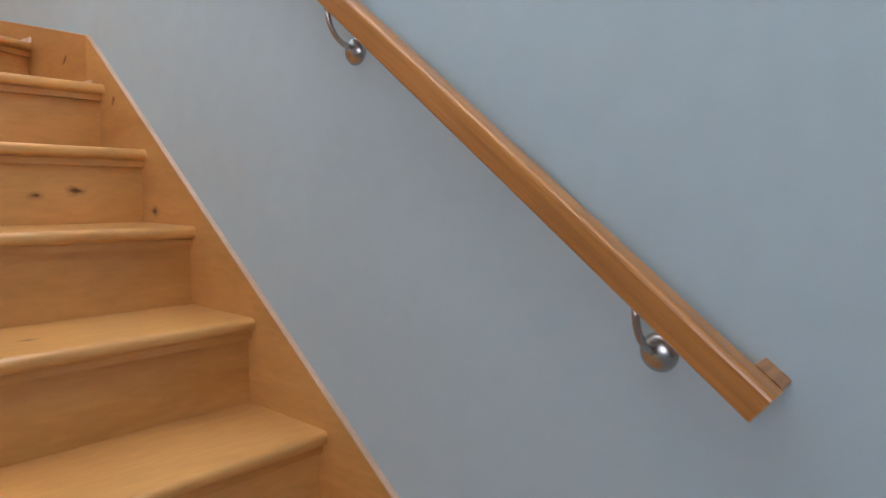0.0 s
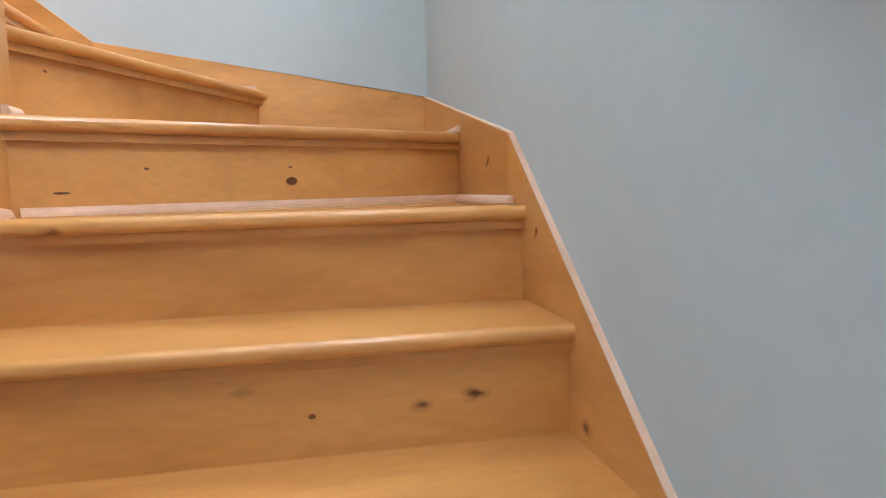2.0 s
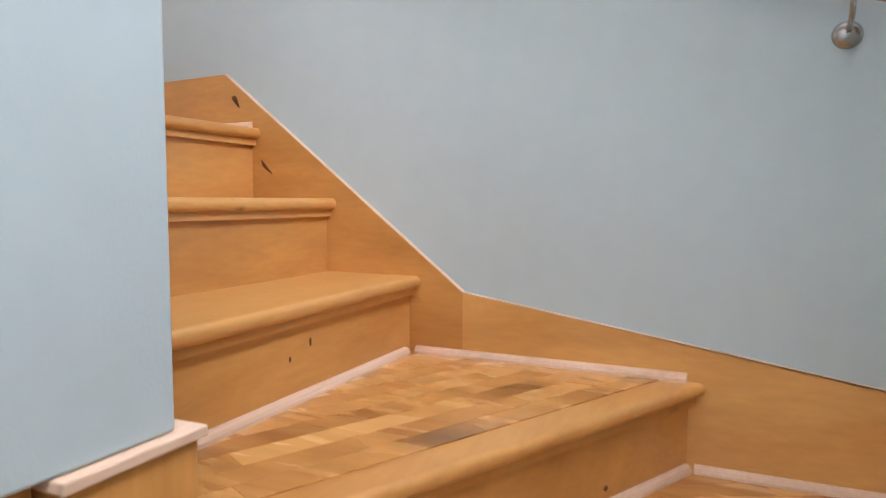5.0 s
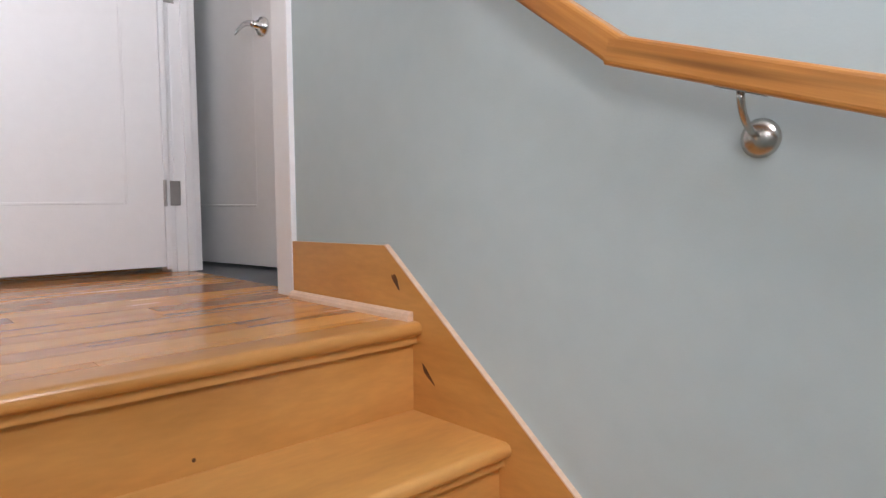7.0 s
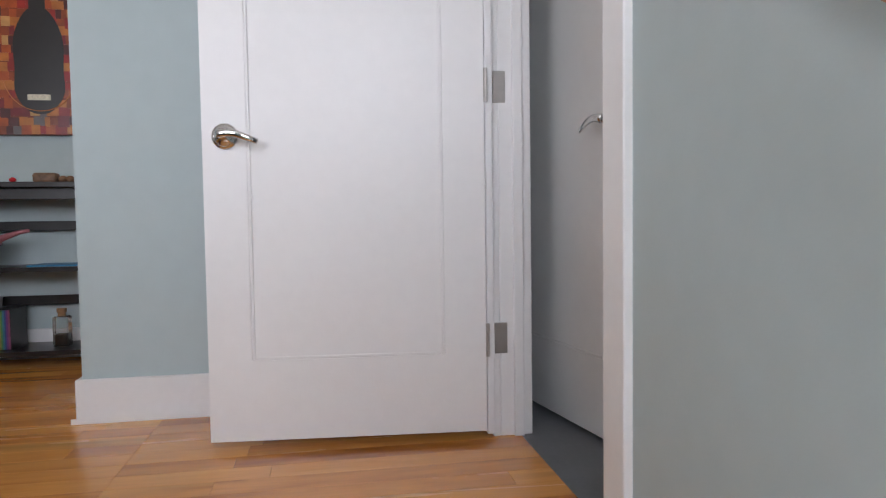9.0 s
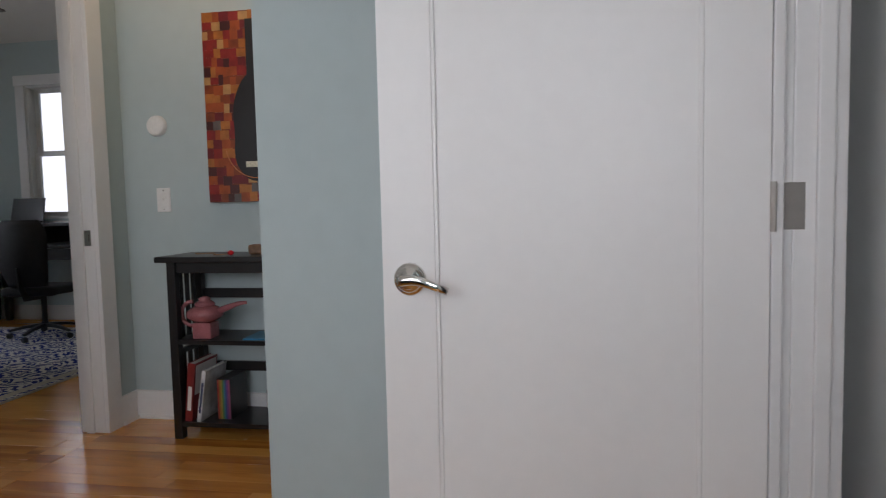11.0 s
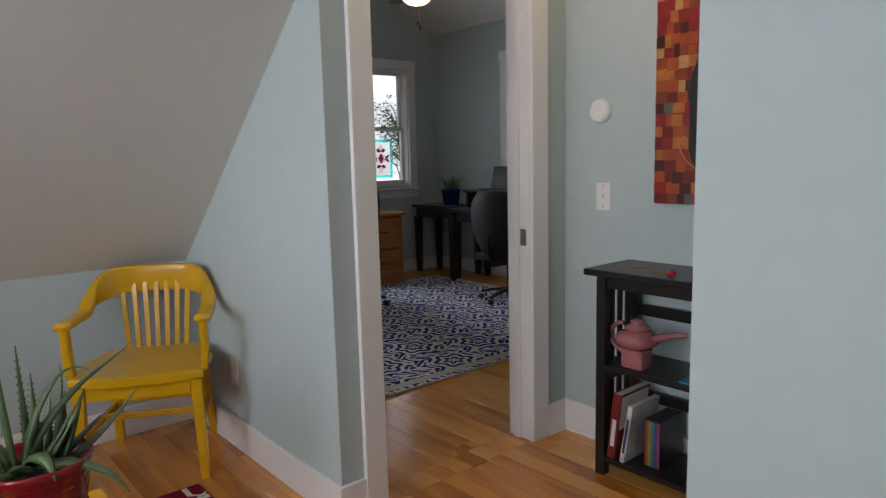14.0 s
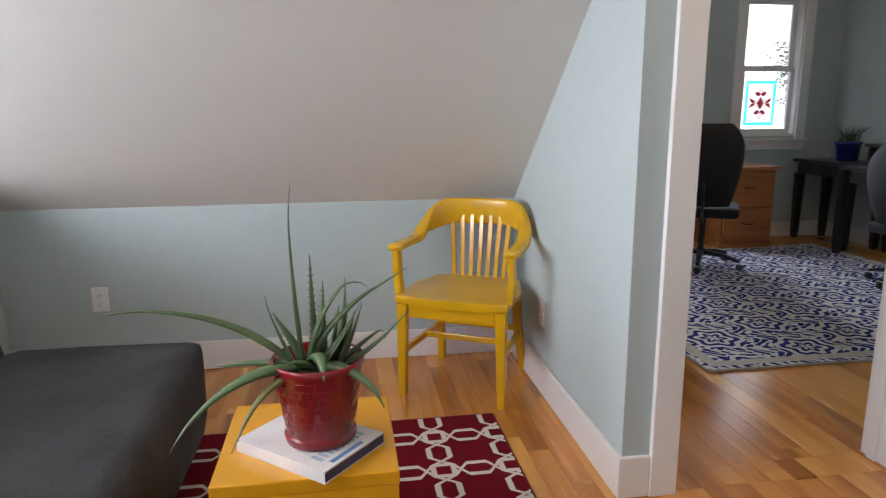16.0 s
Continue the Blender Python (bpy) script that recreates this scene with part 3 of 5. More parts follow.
# landing doorway
casing("trim_landing_door", [(-2.372, -2.29, -0.022, -0.001, L, L + 2.12), (-3.24, -3.145, -0.022, -0.001, L, L + 2.12), (-3.145, -2.372, -0.022, -0.001, L + 2.045, L + 2.12)], "white painted door casing at the landing")
casing("jamb_landing_door", [(-2.372, -2.353, -0.001, 0.095, L, L + 2.045), (-3.164, -3.145, -0.001, 0.095, L, L + 2.045), (-3.145, -2.372, -0.001, 0.095, L + 2.045, L + 2.059), (-3.1445, -3.133, 0.038, 0.068, L, L + 2.04), (-3.168, -3.127, -0.0445, -0.0225, L + 0.014, L + 2.04), (-2.384, -2.3725, 0.038, 0.068, L, L + 2.04)], "white painted door jamb with stop")


def lever(parent, m, sign):
    """A chrome lever handle: rose, neck and a curved lever that points along sign * x of its own frame; y points out of the door."""
    h = new("door_handle")
    h.parent = parent
    bm = bmesh.new()
    face = m @ Matrix.Rotation(radians(-90), 4, "X")
    lathe(bm, [(0.0, 0), (0.036, 0), (0.036, 0.004), (0.033, 0.008), (0.029, 0.008), (0.0285, 0.012), (0.024, 0.014), (0.021, 0.015), (0.020, 0.02), (0.013, 0.016), (0.012, 0.045), (0.0, 0.045)][1:-1], face, 24)
    part("rose", bm, M_CHROME, h, smooth=True)
    bm = bmesh.new()
    pts = [m @ Vector(p) for p in ((sign * -0.012, 0.05, 0.0), (0, 0.052, 0.002), (sign * 0.02, 0.054, 0.004), (sign * 0.04, 0.056, 0.001), (sign * 0.07, 0.054, -0.010), (sign * 0.095, 0.05, -0.020))]
    sweep(bm, pts, lambda u: circle(0.006 - 0.002 * u, 10, 0.012 - 0.004 * u))
    part("lever", bm, M_CHROME, h, smooth=True)
    return h


def panel_door(name, m, width, label, hinges=True, flip=1, lever_z=0.856):
    """A leaf whose hinge edge is the local z axis; it reaches along -x, and y is its near face."""
    d = thing(name, label, "door", kind="structure")
    d.matrix_world = m
    t, z0, z1 = 0.0175, 0.012, 2.03
    st, bot, top = 0.118, 0.225, 0.118
    bm = boxes((-st, 0, -t, t, z0, z1), (-width, -width + st, -t, t, z0, z1), (-width + st, -st, -t, t, z0, z0 + bot), (-width + st, -st, -t, t, z1 - top, z1))
    bmesh.ops.remove_doubles(bm, verts=bm.verts, dist=1e-5)
    part("frame", bm, M_DOOR, d)
    bm = bmesh.new()
    bx(bm, -width + st, -st, -t + 0.005, t - 0.005, z0 + bot, z1 - top)
    part("panel", bm, M_DOOR, d)
    bm = bmesh.new()
    for s in (1, -1):
        for x0, x1, za, zb in ((-width + st, -width + st + 0.010, z0 + bot, z1 - top), (-st - 0.010, -st, z0 + bot, z1 - top), (-width + st + 0.010, -st - 0.010, z0 + bot, z0 + bot + 0.010), (-width + st + 0.010, -st - 0.010, z1 - top - 0.010, z1 - top)):
            bx(bm, x0, x1, s * (t - 0.0049), s * (t - 0.0004), za, zb, bev=0.0022, seg=1)
    part("panel_bead", bm, M_DOOR, d)
    for s in (1, -1):
        lever(d, pose(-width + 0.062, s * t, lever_z) @ (Matrix() if s == 1 else Matrix.Rotation(math.pi, 4, "Z")), s)
    if hinges:
        for z in (0.276, 0.998, 1.766):
            bm = boxes((0.0005, 0.003, -0.012, t + 0.002, z - 0.045, z + 0.045))
            lathe(bm, [(0.006, z - 0.047), (0.006, z + 0.047)], Matrix.Translation((0.004, flip * (t + 0.005), 0)), 10)
            part("hinge", bm, M_HINGE, d, "nickel butt hinge")
    return d


DOOR_OPEN = 85.5
panel_door("door_1", pose(-3.142, -0.046, L + 0.014, 0, 0, DOOR_OPEN), 0.775, "white one-panel door standing open on the landing", flip=-1)
panel_door("door_2", pose(-3.66, 0.17, L, 0, 0, 190), 0.76, "white one-panel washroom door standing open", hinges=False, lever_z=0.897)
bm = bmesh.new()
for z in (0.29, 1.012, 1.78):
    bx(bm, -3.1448, -3.1425, -0.018, 0.020, L + z - 0.045, L + z + 0.045, bev=0.001, seg=1)
structure("hinge_plates", bm, M_HINGE, "nickel hinge plates on the jamb", "hinge")
# office doorway
casing("trim_office_door", [(-3.69, -3.60, -2.509, -2.488, L, L + 2.12), (-4.58, -4.48, -2.509, -2.488, L, L + 2.12), (-4.48, -3.69, -2.509, -2.488, L + 2.045, L + 2.12), (-4.595, -3.585, -2.509, -2.482, L + 2.121, L + 2.14)], "white painted office door casing")
casing("jamb_office_door", [(-3.69, -3.671, -2.635, -2.509, L, L + 2.045), (-4.499, -4.48, -2.635, -2.509, L, L + 2.045), (-4.48, -3.69, -2.635, -2.509, L + 2.045, L + 2.059), (-4.4795, -4.468, -2.60, -2.56, L, L + 2.04)], "white painted office door jamb")
part("strike_plate", boxes((-4.4795, -4.476, -2.558, -2.526, 3.04, 3.11), (-4.478, -4.474, -2.55, -2.535, 3.06, 3.09)), M_NICKEL)
tagged(bpy.data.objects["strike_plate"], "nickel strike plate on the office jamb", "strike plate", kind="structure")


def baseboard(rows):
    bm = bmesh.new()
    for x0, x1, y0, y1 in rows:
        bx(bm, x0, x1, y0, y1, L, L + 0.14, bev=0.003, seg=1)
    structure("baseboard", bm, M_TRIM, "tall white painted baseboard", "baseboard")


T = 0.016
baseboard([(-3.559, -3.559 + T, -1.2905, 0)])
baseboard([(-3.544, -4.72, -1.2765, -1.2765 - T)])
baseboard([(-4.719, -4.719 + T, -2.509, -1.293)])
baseboard([(-4.702, -4.581, -2.509, -2.509 + T)])
baseboard([(-3.599, -3.4935, -2.509, -2.509 + T)])
baseboard([(-3.509, -3.509 + T, KNEE_Y, -2.51)])
baseboard([(-3.492, -1.131, KNEE_Y + 0.001, KNEE_Y + T)])
baseboard([(-7.339, -7.339 + T, -6.459, -2.7)])
baseboard([(-7.322, -3.63, -6.459, -6.459 + T)])
baseboard([(-3.621, -3.621 - T, -6.44, -2.7)])
shoe = bmesh.new()
for a, b in (((-3.544, 0), (-3.544, -1.305)), ((-4.703, -2.493), (-4.703, -1.34)), ((-4.703, -2.493), (-4.585, -2.493))):
    sweep(shoe, [(*a, L), (*b, L)], [(-0.009, 0), (0.009, 0), (0.006, 0.012), (-0.009, 0.018)])
structure("shoe_molding", shoe, M_TRIM, "white shoe molding", "trim")

# ---- THINGS ----

# handrails


def bracket(rail, at, out, top):
    """A nickel bracket: a domed plate on the wall at `at`, an arm that curves out and up to the rail at `top`."""
    at, out, top = Vector(at), Vector(out), Vector(top)
    b = new("bracket")
    b.parent = rail
    bm = bmesh.new()
    turn = out.to_track_quat("Z", "Y").to_matrix().to_4x4()
    lathe(bm, [(0.0265, 0.0), (0.027, 0.003), (0.023, 0.009), (0.017, 0.014), (0.007, 0.0165), (0.001, 0.017)], Matrix.Translation(at) @ turn, 28)
    part("wall_plate", bm, M_NICKEL, b, smooth=True)
    bm = bmesh.new()
    p0 = at + out * 0.012 + Vector((0, 0, 0.004))
    pts = []
    for i in range(9):
        u = i / 8
        a = u * math.pi / 2
        pts.append(Vector((p0.x + (top.x - p0.x) * math.sin(a), p0.y + (top.y - p0.y) * math.sin(a), p0.z + (top.z - p0.z) * (1 - math.cos(a)))))
    sweep(bm, pts, circle(0.0052, 10), up=(0.3, 0.5, 0.8))
    part("arm", bm, M_NICKEL, b, smooth=True)
    bm = bmesh.new()
    lathe(bm, [(0.0025, 0.0), (0.0035, 0.002), (0.001, 0.003)], Matrix.Translation(at + out * 0.0165) @ turn, 12)
    part("screw", bm, M_CHROME, b, smooth=True)
    return b


RH, RD = 0.044, 0.040
lower_rail = thing("handrail", "golden pine handrail along the lower flight wall", "handrail", kind="structure")
prof = rounded(RD, RH, 0.007, 3)


def low_z(y):
    return 0.722 + 0.78 * (y + 2.921)


def rail_piece(parent, p0, p1):
    """A straight length of rail in a frame of its own, so that the grain follows it."""
    p0, p1 = Vector(p0), Vector(p1)
    d = (p1 - p0).normalized()
    side = d.cross(Vector((0, 0, 1))).normalized()
    up = side.cross(d)
    bm = bmesh.new()
    sweep(bm, [(0, 0, 0), ((p1 - p0).length, 0, 0)], prof)
    ob = part("rail", bm, M_PINE_X, parent)
    ob.matrix_basis = Matrix.Translation(p0) @ Matrix((d, -side, up)).transposed().to_4x4()
    return ob


rail_piece(lower_rail, (-0.070, -3.016, low_z(-3.016) - 0.003), (-0.070, -1.1, low_z(-1.1) - 0.003))
bm = bmesh.new()
sweep(bm, [(-0.0498, -2.999, low_z(-2.999) - 0.003), (-0.0065, -2.999, low_z(-2.999) - 0.003)], rounded(0.040, 0.0435, 0.004, 2), up=(0, -0.615, 0.788))
part("rail_return", bm, M_PINE_X, lower_rail, "mitred rail return to the wall")
for y in (-2.866, -2.264, -1.45):
    z = low_z(y) - 0.082
    bracket(lower_rail, (-0.0065, y, z - 0.012), (-1, 0, 0), (-0.070, y + 0.008, low_z(y + 0.008) - 0.031))
    bm = bmesh.new()
    sweep(bm, [(-0.070, y - 0.014, low_z(y - 0.014) - 0.0275), (-0.070, y + 0.04, low_z(y + 0.04) - 0.0275)], [(-0.009, -0.002), (0.009, -0.002), (0.009, 0.002), (-0.009, 0.002)])
    part("saddle", bm, M_NICKEL, lower_rail, "nickel saddle plate")

upper_rail = thing("handrail", "golden pine handrail with a bend along the upper flight wall", "handrail", kind="structure")


def up_z(x):
    return 2.643 + (0.738 * (-1.262 - x) if x < -1.262 else 0.31 * (-1.262 - x))


rail_piece(upper_rail, (-0.12, -0.077, up_z(-0.12)), (-1.266, -0.077, up_z(-1.262) + 0.0))
rail_piece(upper_rail, (-1.256, -0.077, up_z(-1.262) - 0.002), (-2.02, -0.077, up_z(-2.02)))
for x in (-1.081, -1.668, -0.35):
    bracket(upper_rail, (x, -0.0065, up_z(x) - 0.080), (0, -1, 0), (x, -0.077, up_z(x) - 0.024))
    bm = bmesh.new()
    sweep(bm, [(x + 0.03, -0.077, up_z(x + 0.03) - 0.0235), (x - 0.03, -0.077, up_z(x - 0.03) - 0.0235)], [(-0.01, -0.002), (0.01, -0.002), (0.01, 0.002), (-0.01, 0.002)])
    part("saddle", bm, M_NICKEL, upper_rail, "nickel saddle plate")

# windows


def window(name, m, label):
    """A double-hung window in its opening; local x runs along the wall, y out of the room, z up from the sill top; 0.59 by 1.25."""
    w = thing(name, label, "window", kind="structure")
    w.matrix_world = m
    W, Z = 0.59, 1.25
    part("window_casing", boxes((-W / 2 - 0.09, -W / 2 + 0.004, -0.022, -0.002, -0.02, Z), (W / 2 - 0.004, W / 2 + 0.09, -0.022, -0.002, -0.02, Z), (-W / 2 - 0.1, W / 2 + 0.1, -0.026, -0.002, Z + 0.0005, Z + 0.095), bev=0.002), M_TRIM, w)
    part("window_sill", boxes((-W / 2 - 0.115, W / 2 + 0.115, -0.05, 0.0, -0.045, -0.021), (-W / 2 - 0.09, W / 2 + 0.09, -0.02, -0.002, -0.125, -0.0455), bev=0.003), M_TRIM, w)
    part("window_frame", boxes((-W / 2 + 0.0005, -W / 2 + 0.02, 0, 0.12, 0, Z), (W / 2 - 0.02, W / 2 - 0.0005, 0, 0.12, 0, Z), (-W / 2 + 0.02, W / 2 - 0.02, 0, 0.12, Z - 0.02, Z - 0.0005), (-W / 2 + 0.02, W / 2 - 0.02, 0, 0.12, 0.0005, 0.02)), M_TRIM, w)
    for nm, y, z0, z1 in (("lower_sash", 0.055, 0.021, 0.63), ("upper_sash", 0.088, 0.60, Z - 0.021)):
        a, b = -W / 2 + 0.0205, W / 2 - 0.0205
        sash = part(nm, boxes((a, a + 0.045, y, y + 0.03, z0, z1), (b - 0.045, b, y, y + 0.03, z0, z1), (a + 0.045, b - 0.045, y, y + 0.03, z0, z0 + 0.045), (a + 0.045, b - 0.045, y, y + 0.03, z1 - 0.035, z1)), M_TRIM, w)
        pane = part("pane", boxes((a + 0.045, b - 0.045, y + 0.012, y + 0.016, z0 + 0.045, z1 - 0.035)), M_GLASS, sash)
        pane.visible_shadow = False
    part("sash_lock", boxes((-0.025, 0.025, 0.045, 0.075, 0.6305, 0.645), bev=0.003), M_NICKEL, w)
    return w


def glass(name, tint, rough=0.0):
    m = bpy.data.materials.new(name)
    m.use_nodes = True
    b = m.node_tree.nodes["Principled BSDF"]
    b.inputs["Base Color"].default_value = (*tint, 1)
    b.inputs["Transmission Weight"].default_value = 1.0
    b.inputs["Roughness"].default_value = rough
    b.inputs["IOR"].default_value = 1.45
    return m


M_GLASS = glass("window_glass", (1, 1, 1))
window("window_1", pose(-6.635, -6.46, 3.13, 0, 0, 180), "white double-hung window added unseen before the office fill lamp with wide casing")
window("window_2", pose(-7.34, -5.045, 3.13, 0, 0, 90), "white double-hung window beside the dark desk")
# this third window is unseen, put in the opening made for the lamp
window("window_3", pose(-5.3, -6.46, 3.13, 0, 0, 180), "white double-hung window added unseen before the office fill lamp")
part("gable_window_frame", boxes((0.02, 0.12, -3.249, -3.19, 2.96, 4.349), (0.02, 0.12, -1.71, -1.651, 2.96, 4.349), (0.02, 0.12, -2.48, -2.42, 2.96, 4.349), (0.02, 0.12, -3.19, -1.71, 2.951, 3.0), (0.02, 0.12, -3.19, -1.71, 4.30, 4.349)), M_TRIM)
part("stairhead_window_frame", boxes((0.02, 0.12, -0.999, -0.945, 3.36, 4.289), (0.02, 0.12, -0.255, -0.201, 3.36, 4.289), (0.02, 0.12, -0.945, -0.255, 3.351, 3.40), (0.02, 0.12, -0.945, -0.255, 4.24, 4.289)), M_TRIM)
tagged(bpy.data.objects["stairhead_window_frame"], "white window frame high over the stair head", "window", kind="structure")
tagged(bpy.data.objects["gable_window_frame"], "white gable window frame over the stairwell", "window", kind="structure")

# leaded panel hanging in the window
panel = thing("stained_glass_panel", "stained glass panel with red flower and teal border", "stained glass")
GX, GZ, GY = -6.555, 3.435, -6.475
M_TEAL, M_REDG, M_PINKG, M_CLEARG = glass("teal_glass", (0.05, 0.75, 0.62), 0.1), glass("red_glass", (0.28, 0.01, 0.02), 0.1), glass("pink_glass", (0.95, 0.72, 0.66), 0.15), glass("frosted_glass", (0.93, 0.97, 0.95), 0.35)
gw, gh = 0.155, 0.205
for n_, rows in (("border_pane", [(-gw, gw, gh - 0.03, gh), (-gw, gw, -gh, -gh + 0.03), (-gw, -gw + 0.028, -gh + 0.032, gh - 0.032), (gw - 0.028, gw, -gh + 0.032, gh - 0.032)]),):
    for x0, x1, z0, z1 in rows:
        part(n_, boxes((GX + x0, GX + x1, GY - 0.002, GY + 0.002, GZ + z0, GZ + z1)), M_TEAL, panel)
part("field_pane", boxes((GX - gw + 0.03, GX + gw - 0.03, GY - 0.0015, GY + 0.001, GZ - gh + 0.032, GZ + gh - 0.032)), M_CLEARG, panel)


def petal(pts, material, name="petal_pane"):
    bm = bmesh.new()
    prism(bm, [(GX + p, GZ + q) for p, q in pts], "y", GY + 0.0015, GY + 0.005)
    part(name, bm, material, panel)


petal([(0, 0.055), (0.035, 0), (0, -0.055), (-0.035, 0)], M_REDG)
for sy in (1, -1):
    petal([(0, sy * 0.15), (0.03, sy * 0.11), (0.0, sy * 0.085), (-0.03, sy * 0.11)], M_PINKG)
    for sx in (1, -1):
        petal([(0, sy * 0.08), (sx * 0.03, sy * 0.105), (sx * 0.06, sy * 0.098), (sx * 0.045, sy * 0.07), (sx * 0.015, sy * 0.062)], M_REDG)
        petal([(sx * 0.04, sy * 0.002), (sx * 0.075, sy * 0.03), (sx * 0.11, sy * 0.045), (sx * 0.1, sy * 0.02), (sx * 0.085, sy * 0.002)], M_REDG)
        petal([(sx * 0.005, sy * 0.056), (sx * 0.036, sy * 0.006), (sx * 0.06, sy * 0.03)], M_PINKG)
bm = bmesh.new()
for sx in (-0.1, 0.1):
    sweep(bm, [(GX + sx, GY, GZ + gh), (GX + sx * 0.2, GY, GZ + gh + 0.10)], circle(0.0012, 5), up=(0, 1, 0))
part("hanging_wire", bm, M_NICKEL, panel)

# wall fittings
M_PLASTIC = mat("white_plastic", (0.78, 0.77, 0.74), 0.4, vary=0.01)
M_SLOT = mat("dark_slot", (0.05, 0.05, 0.05), 0.6)
thermo = thing("thermostat", "round white thermostat on the sage wall", "thermostat")
bm = bmesh.new()
lathe(bm, [(0.05, 0.0), (0.05, 0.008), (0.047, 0.018), (0.044, 0.022)], Matrix.Translation((-4.7195, -2.319, 3.597)) @ Matrix.Rotation(radians(90), 4, "Y"), 36)
part("body", bm, M_PLASTIC, thermo, smooth=False)
bm = bmesh.new()
lathe(bm, [(0.041, 0.0221), (0.040, 0.0245), (0.03, 0.0255)], Matrix.Translation((-4.7195, -2.319, 3.597)) @ Matrix.Rotation(radians(90), 4, "Y"), 36)
part("dial", bm, M_PLASTIC, thermo)


def plate(name, m, label, category, outlet=False):
    """A wall plate; local x across, y out of the wall, z up."""
    p = thing(name, label, category)
    p.matrix_world = m
    part("cover_plate", boxes((-0.036, 0.036, 0.0005, 0.006, -0.058, 0.058), bev=0.0025), M_PLASTIC, p)
    if outlet:
        for z in (0.02, -0.02):
            bm = bmesh.new()
            lathe(bm, [(0.017, 0.0061), (0.0165, 0.0078)], Matrix.Translation((0, 0, z)) @ Matrix.Rotation(radians(-90), 4, "X"), 20)
            part("receptacle", bm, M_PLASTIC, p)
            part("slot", boxes((-0.008, -0.006, 0.0076, 0.0082, z - 0.003, z + 0.006), (0.006, 0.008, 0.0076, 0.0082, z - 0.003, z + 0.006), (-0.002, 0.002, 0.0076, 0.0082, z - 0.011, z - 0.007)), M_SLOT, p)
    else:
        part("toggle", boxes((-0.005, 0.005, 0.006, 0.018, -0.002, 0.012), bev=0.001), M_PLASTIC, p)
        part("toggle_slot", boxes((-0.0065, 0.0065, 0.006, 0.0068, -0.013, 0.013)), M_PLASTIC, p)
        for z in (-0.045, 0.045):
            bm = bmesh.new()
            lathe(bm, [(0.003, 0.006), (0.002, 0.0072)], Matrix.Translation((0, 0, z)) @ Matrix.Rotation(radians(-90), 4, "X"), 10)
            part("screw", bm, M_NICKEL, p)
    return p


plate("light_switch", pose(-4.7195, -2.304, 3.243, 0, 0, -90), "white toggle light switch plate on the wall", "light switch")
plate("wall_outlet", pose(-1.543, KNEE_Y + 0.0005, 2.536, 0, 0, 0), "white duplex outlet on the knee wall", "outlet", True)
plate("wall_outlet", pose(-3.5095, -3.356, 2.516, 0, 0, -90), "white duplex outlet behind the yellow chair", "outlet", True)

# painting
painting = thing("painting", "mosaic patchwork painting with a dark guitar shape", "painting")
PY0, PY1, PZ0, PZ1, PX = -2.048, -1.573, 3.225, 4.10, -4.7195
part("canvas", boxes((PX, PX + 0.034, PY0, PY1, PZ0, PZ1), bev=0.002), mat("canvas_edge", (0.16, 0.03, 0.01), 0.6), painting)
PCOLS = [(0.25, 0.014, 0.010), (0.34, 0.065, 0.010), (0.06, 0.009, 0.008), (0.40, 0.13, 0.02), (0.15, 0.010, 0.012), (0.22, 0.04, 0.008), (0.45, 0.24, 0.08), (0.12, 0.10, 0.09)]
rng = random.Random(8)
pbm = [bmesh.new() for _ in PCOLS]
rows_n, cols_n = 21, 12
for r in range(rows_n):
    y = PY0
    z0, z1 = PZ0 + (PZ1 - PZ0) * r / rows_n, PZ0 + (PZ1 - PZ0) * (r + 1) / rows_n
    while y < PY1 - 0.002:
        w_ = min(rng.uniform(0.022, 0.055), PY1 - y)
        j0, j1 = rng.uniform(-0.006, 0.006), rng.uniform(-0.006, 0.006)
        k = rng.choices(range(8), (6, 5, 3, 4, 4, 4, 1.4, 0.7))[0]
        bx(pbm[k], PX + 0.0335, PX + 0.0345 + rng.random() * 0.0016, y, y + w_, max(PZ0, z0 + j0), min(PZ1, z1 + j1))
        y += w_
for k, bmk in enumerate(pbm):
    part("paint_patch", bmk, mat("patch_paint_%s" % "abcdefgh"[k], PCOLS[k], 0.3, vary=0.25, scale=18, bump=0.3, bump_scale=90), painting)["kind"] = "stuff"
bm = bmesh.new()
cy = (PY0 + PY1) / 2 + 0.01
outline = []
for i in range(40):
    a = 2 * math.pi * i / 40
    rr = 0.125 + 0.02 * math.cos(2 * a) ** 3
    outline.append((cy + rr * 1.0 * math.sin(a), 3.52 + (0.17 if math.cos(a) > 0 else 0.20) * math.cos(a) * (1.0 if math.cos(a) < 0 else 1.75)))
prism(bm, outline, "x", PX + 0.0362, PX + 0.0375)
bx(bm, PX + 0.0362, PX + 0.0374, cy - 0.035, cy + 0.035, 3.78, 4.06)
part("guitar_shape", bm, mat("black_paint", (0.008, 0.007, 0.007), 0.35, vary=0.2, scale=20), painting)
bm = boxes((PX + 0.0376, PX + 0.0385, cy - 0.055, cy + 0.045, 3.385, 3.412))
part("bridge", bm, mat("cream_paint", (0.62, 0.58, 0.45), 0.5, vary=0.2, scale=120), painting)
bm = bmesh.new()
sweep(bm, [(PX + 0.039, cy + 0.155 * math.sin(a / 10), 3.50 - 0.165 * math.cos(a / 10)) for a in range(-14, 15)], circle(0.002, 5), up=(1, 0, 0))
part("outline_stroke", bm, mat("orange_paint", (0.5, 0.16, 0.03), 0.4), painting)

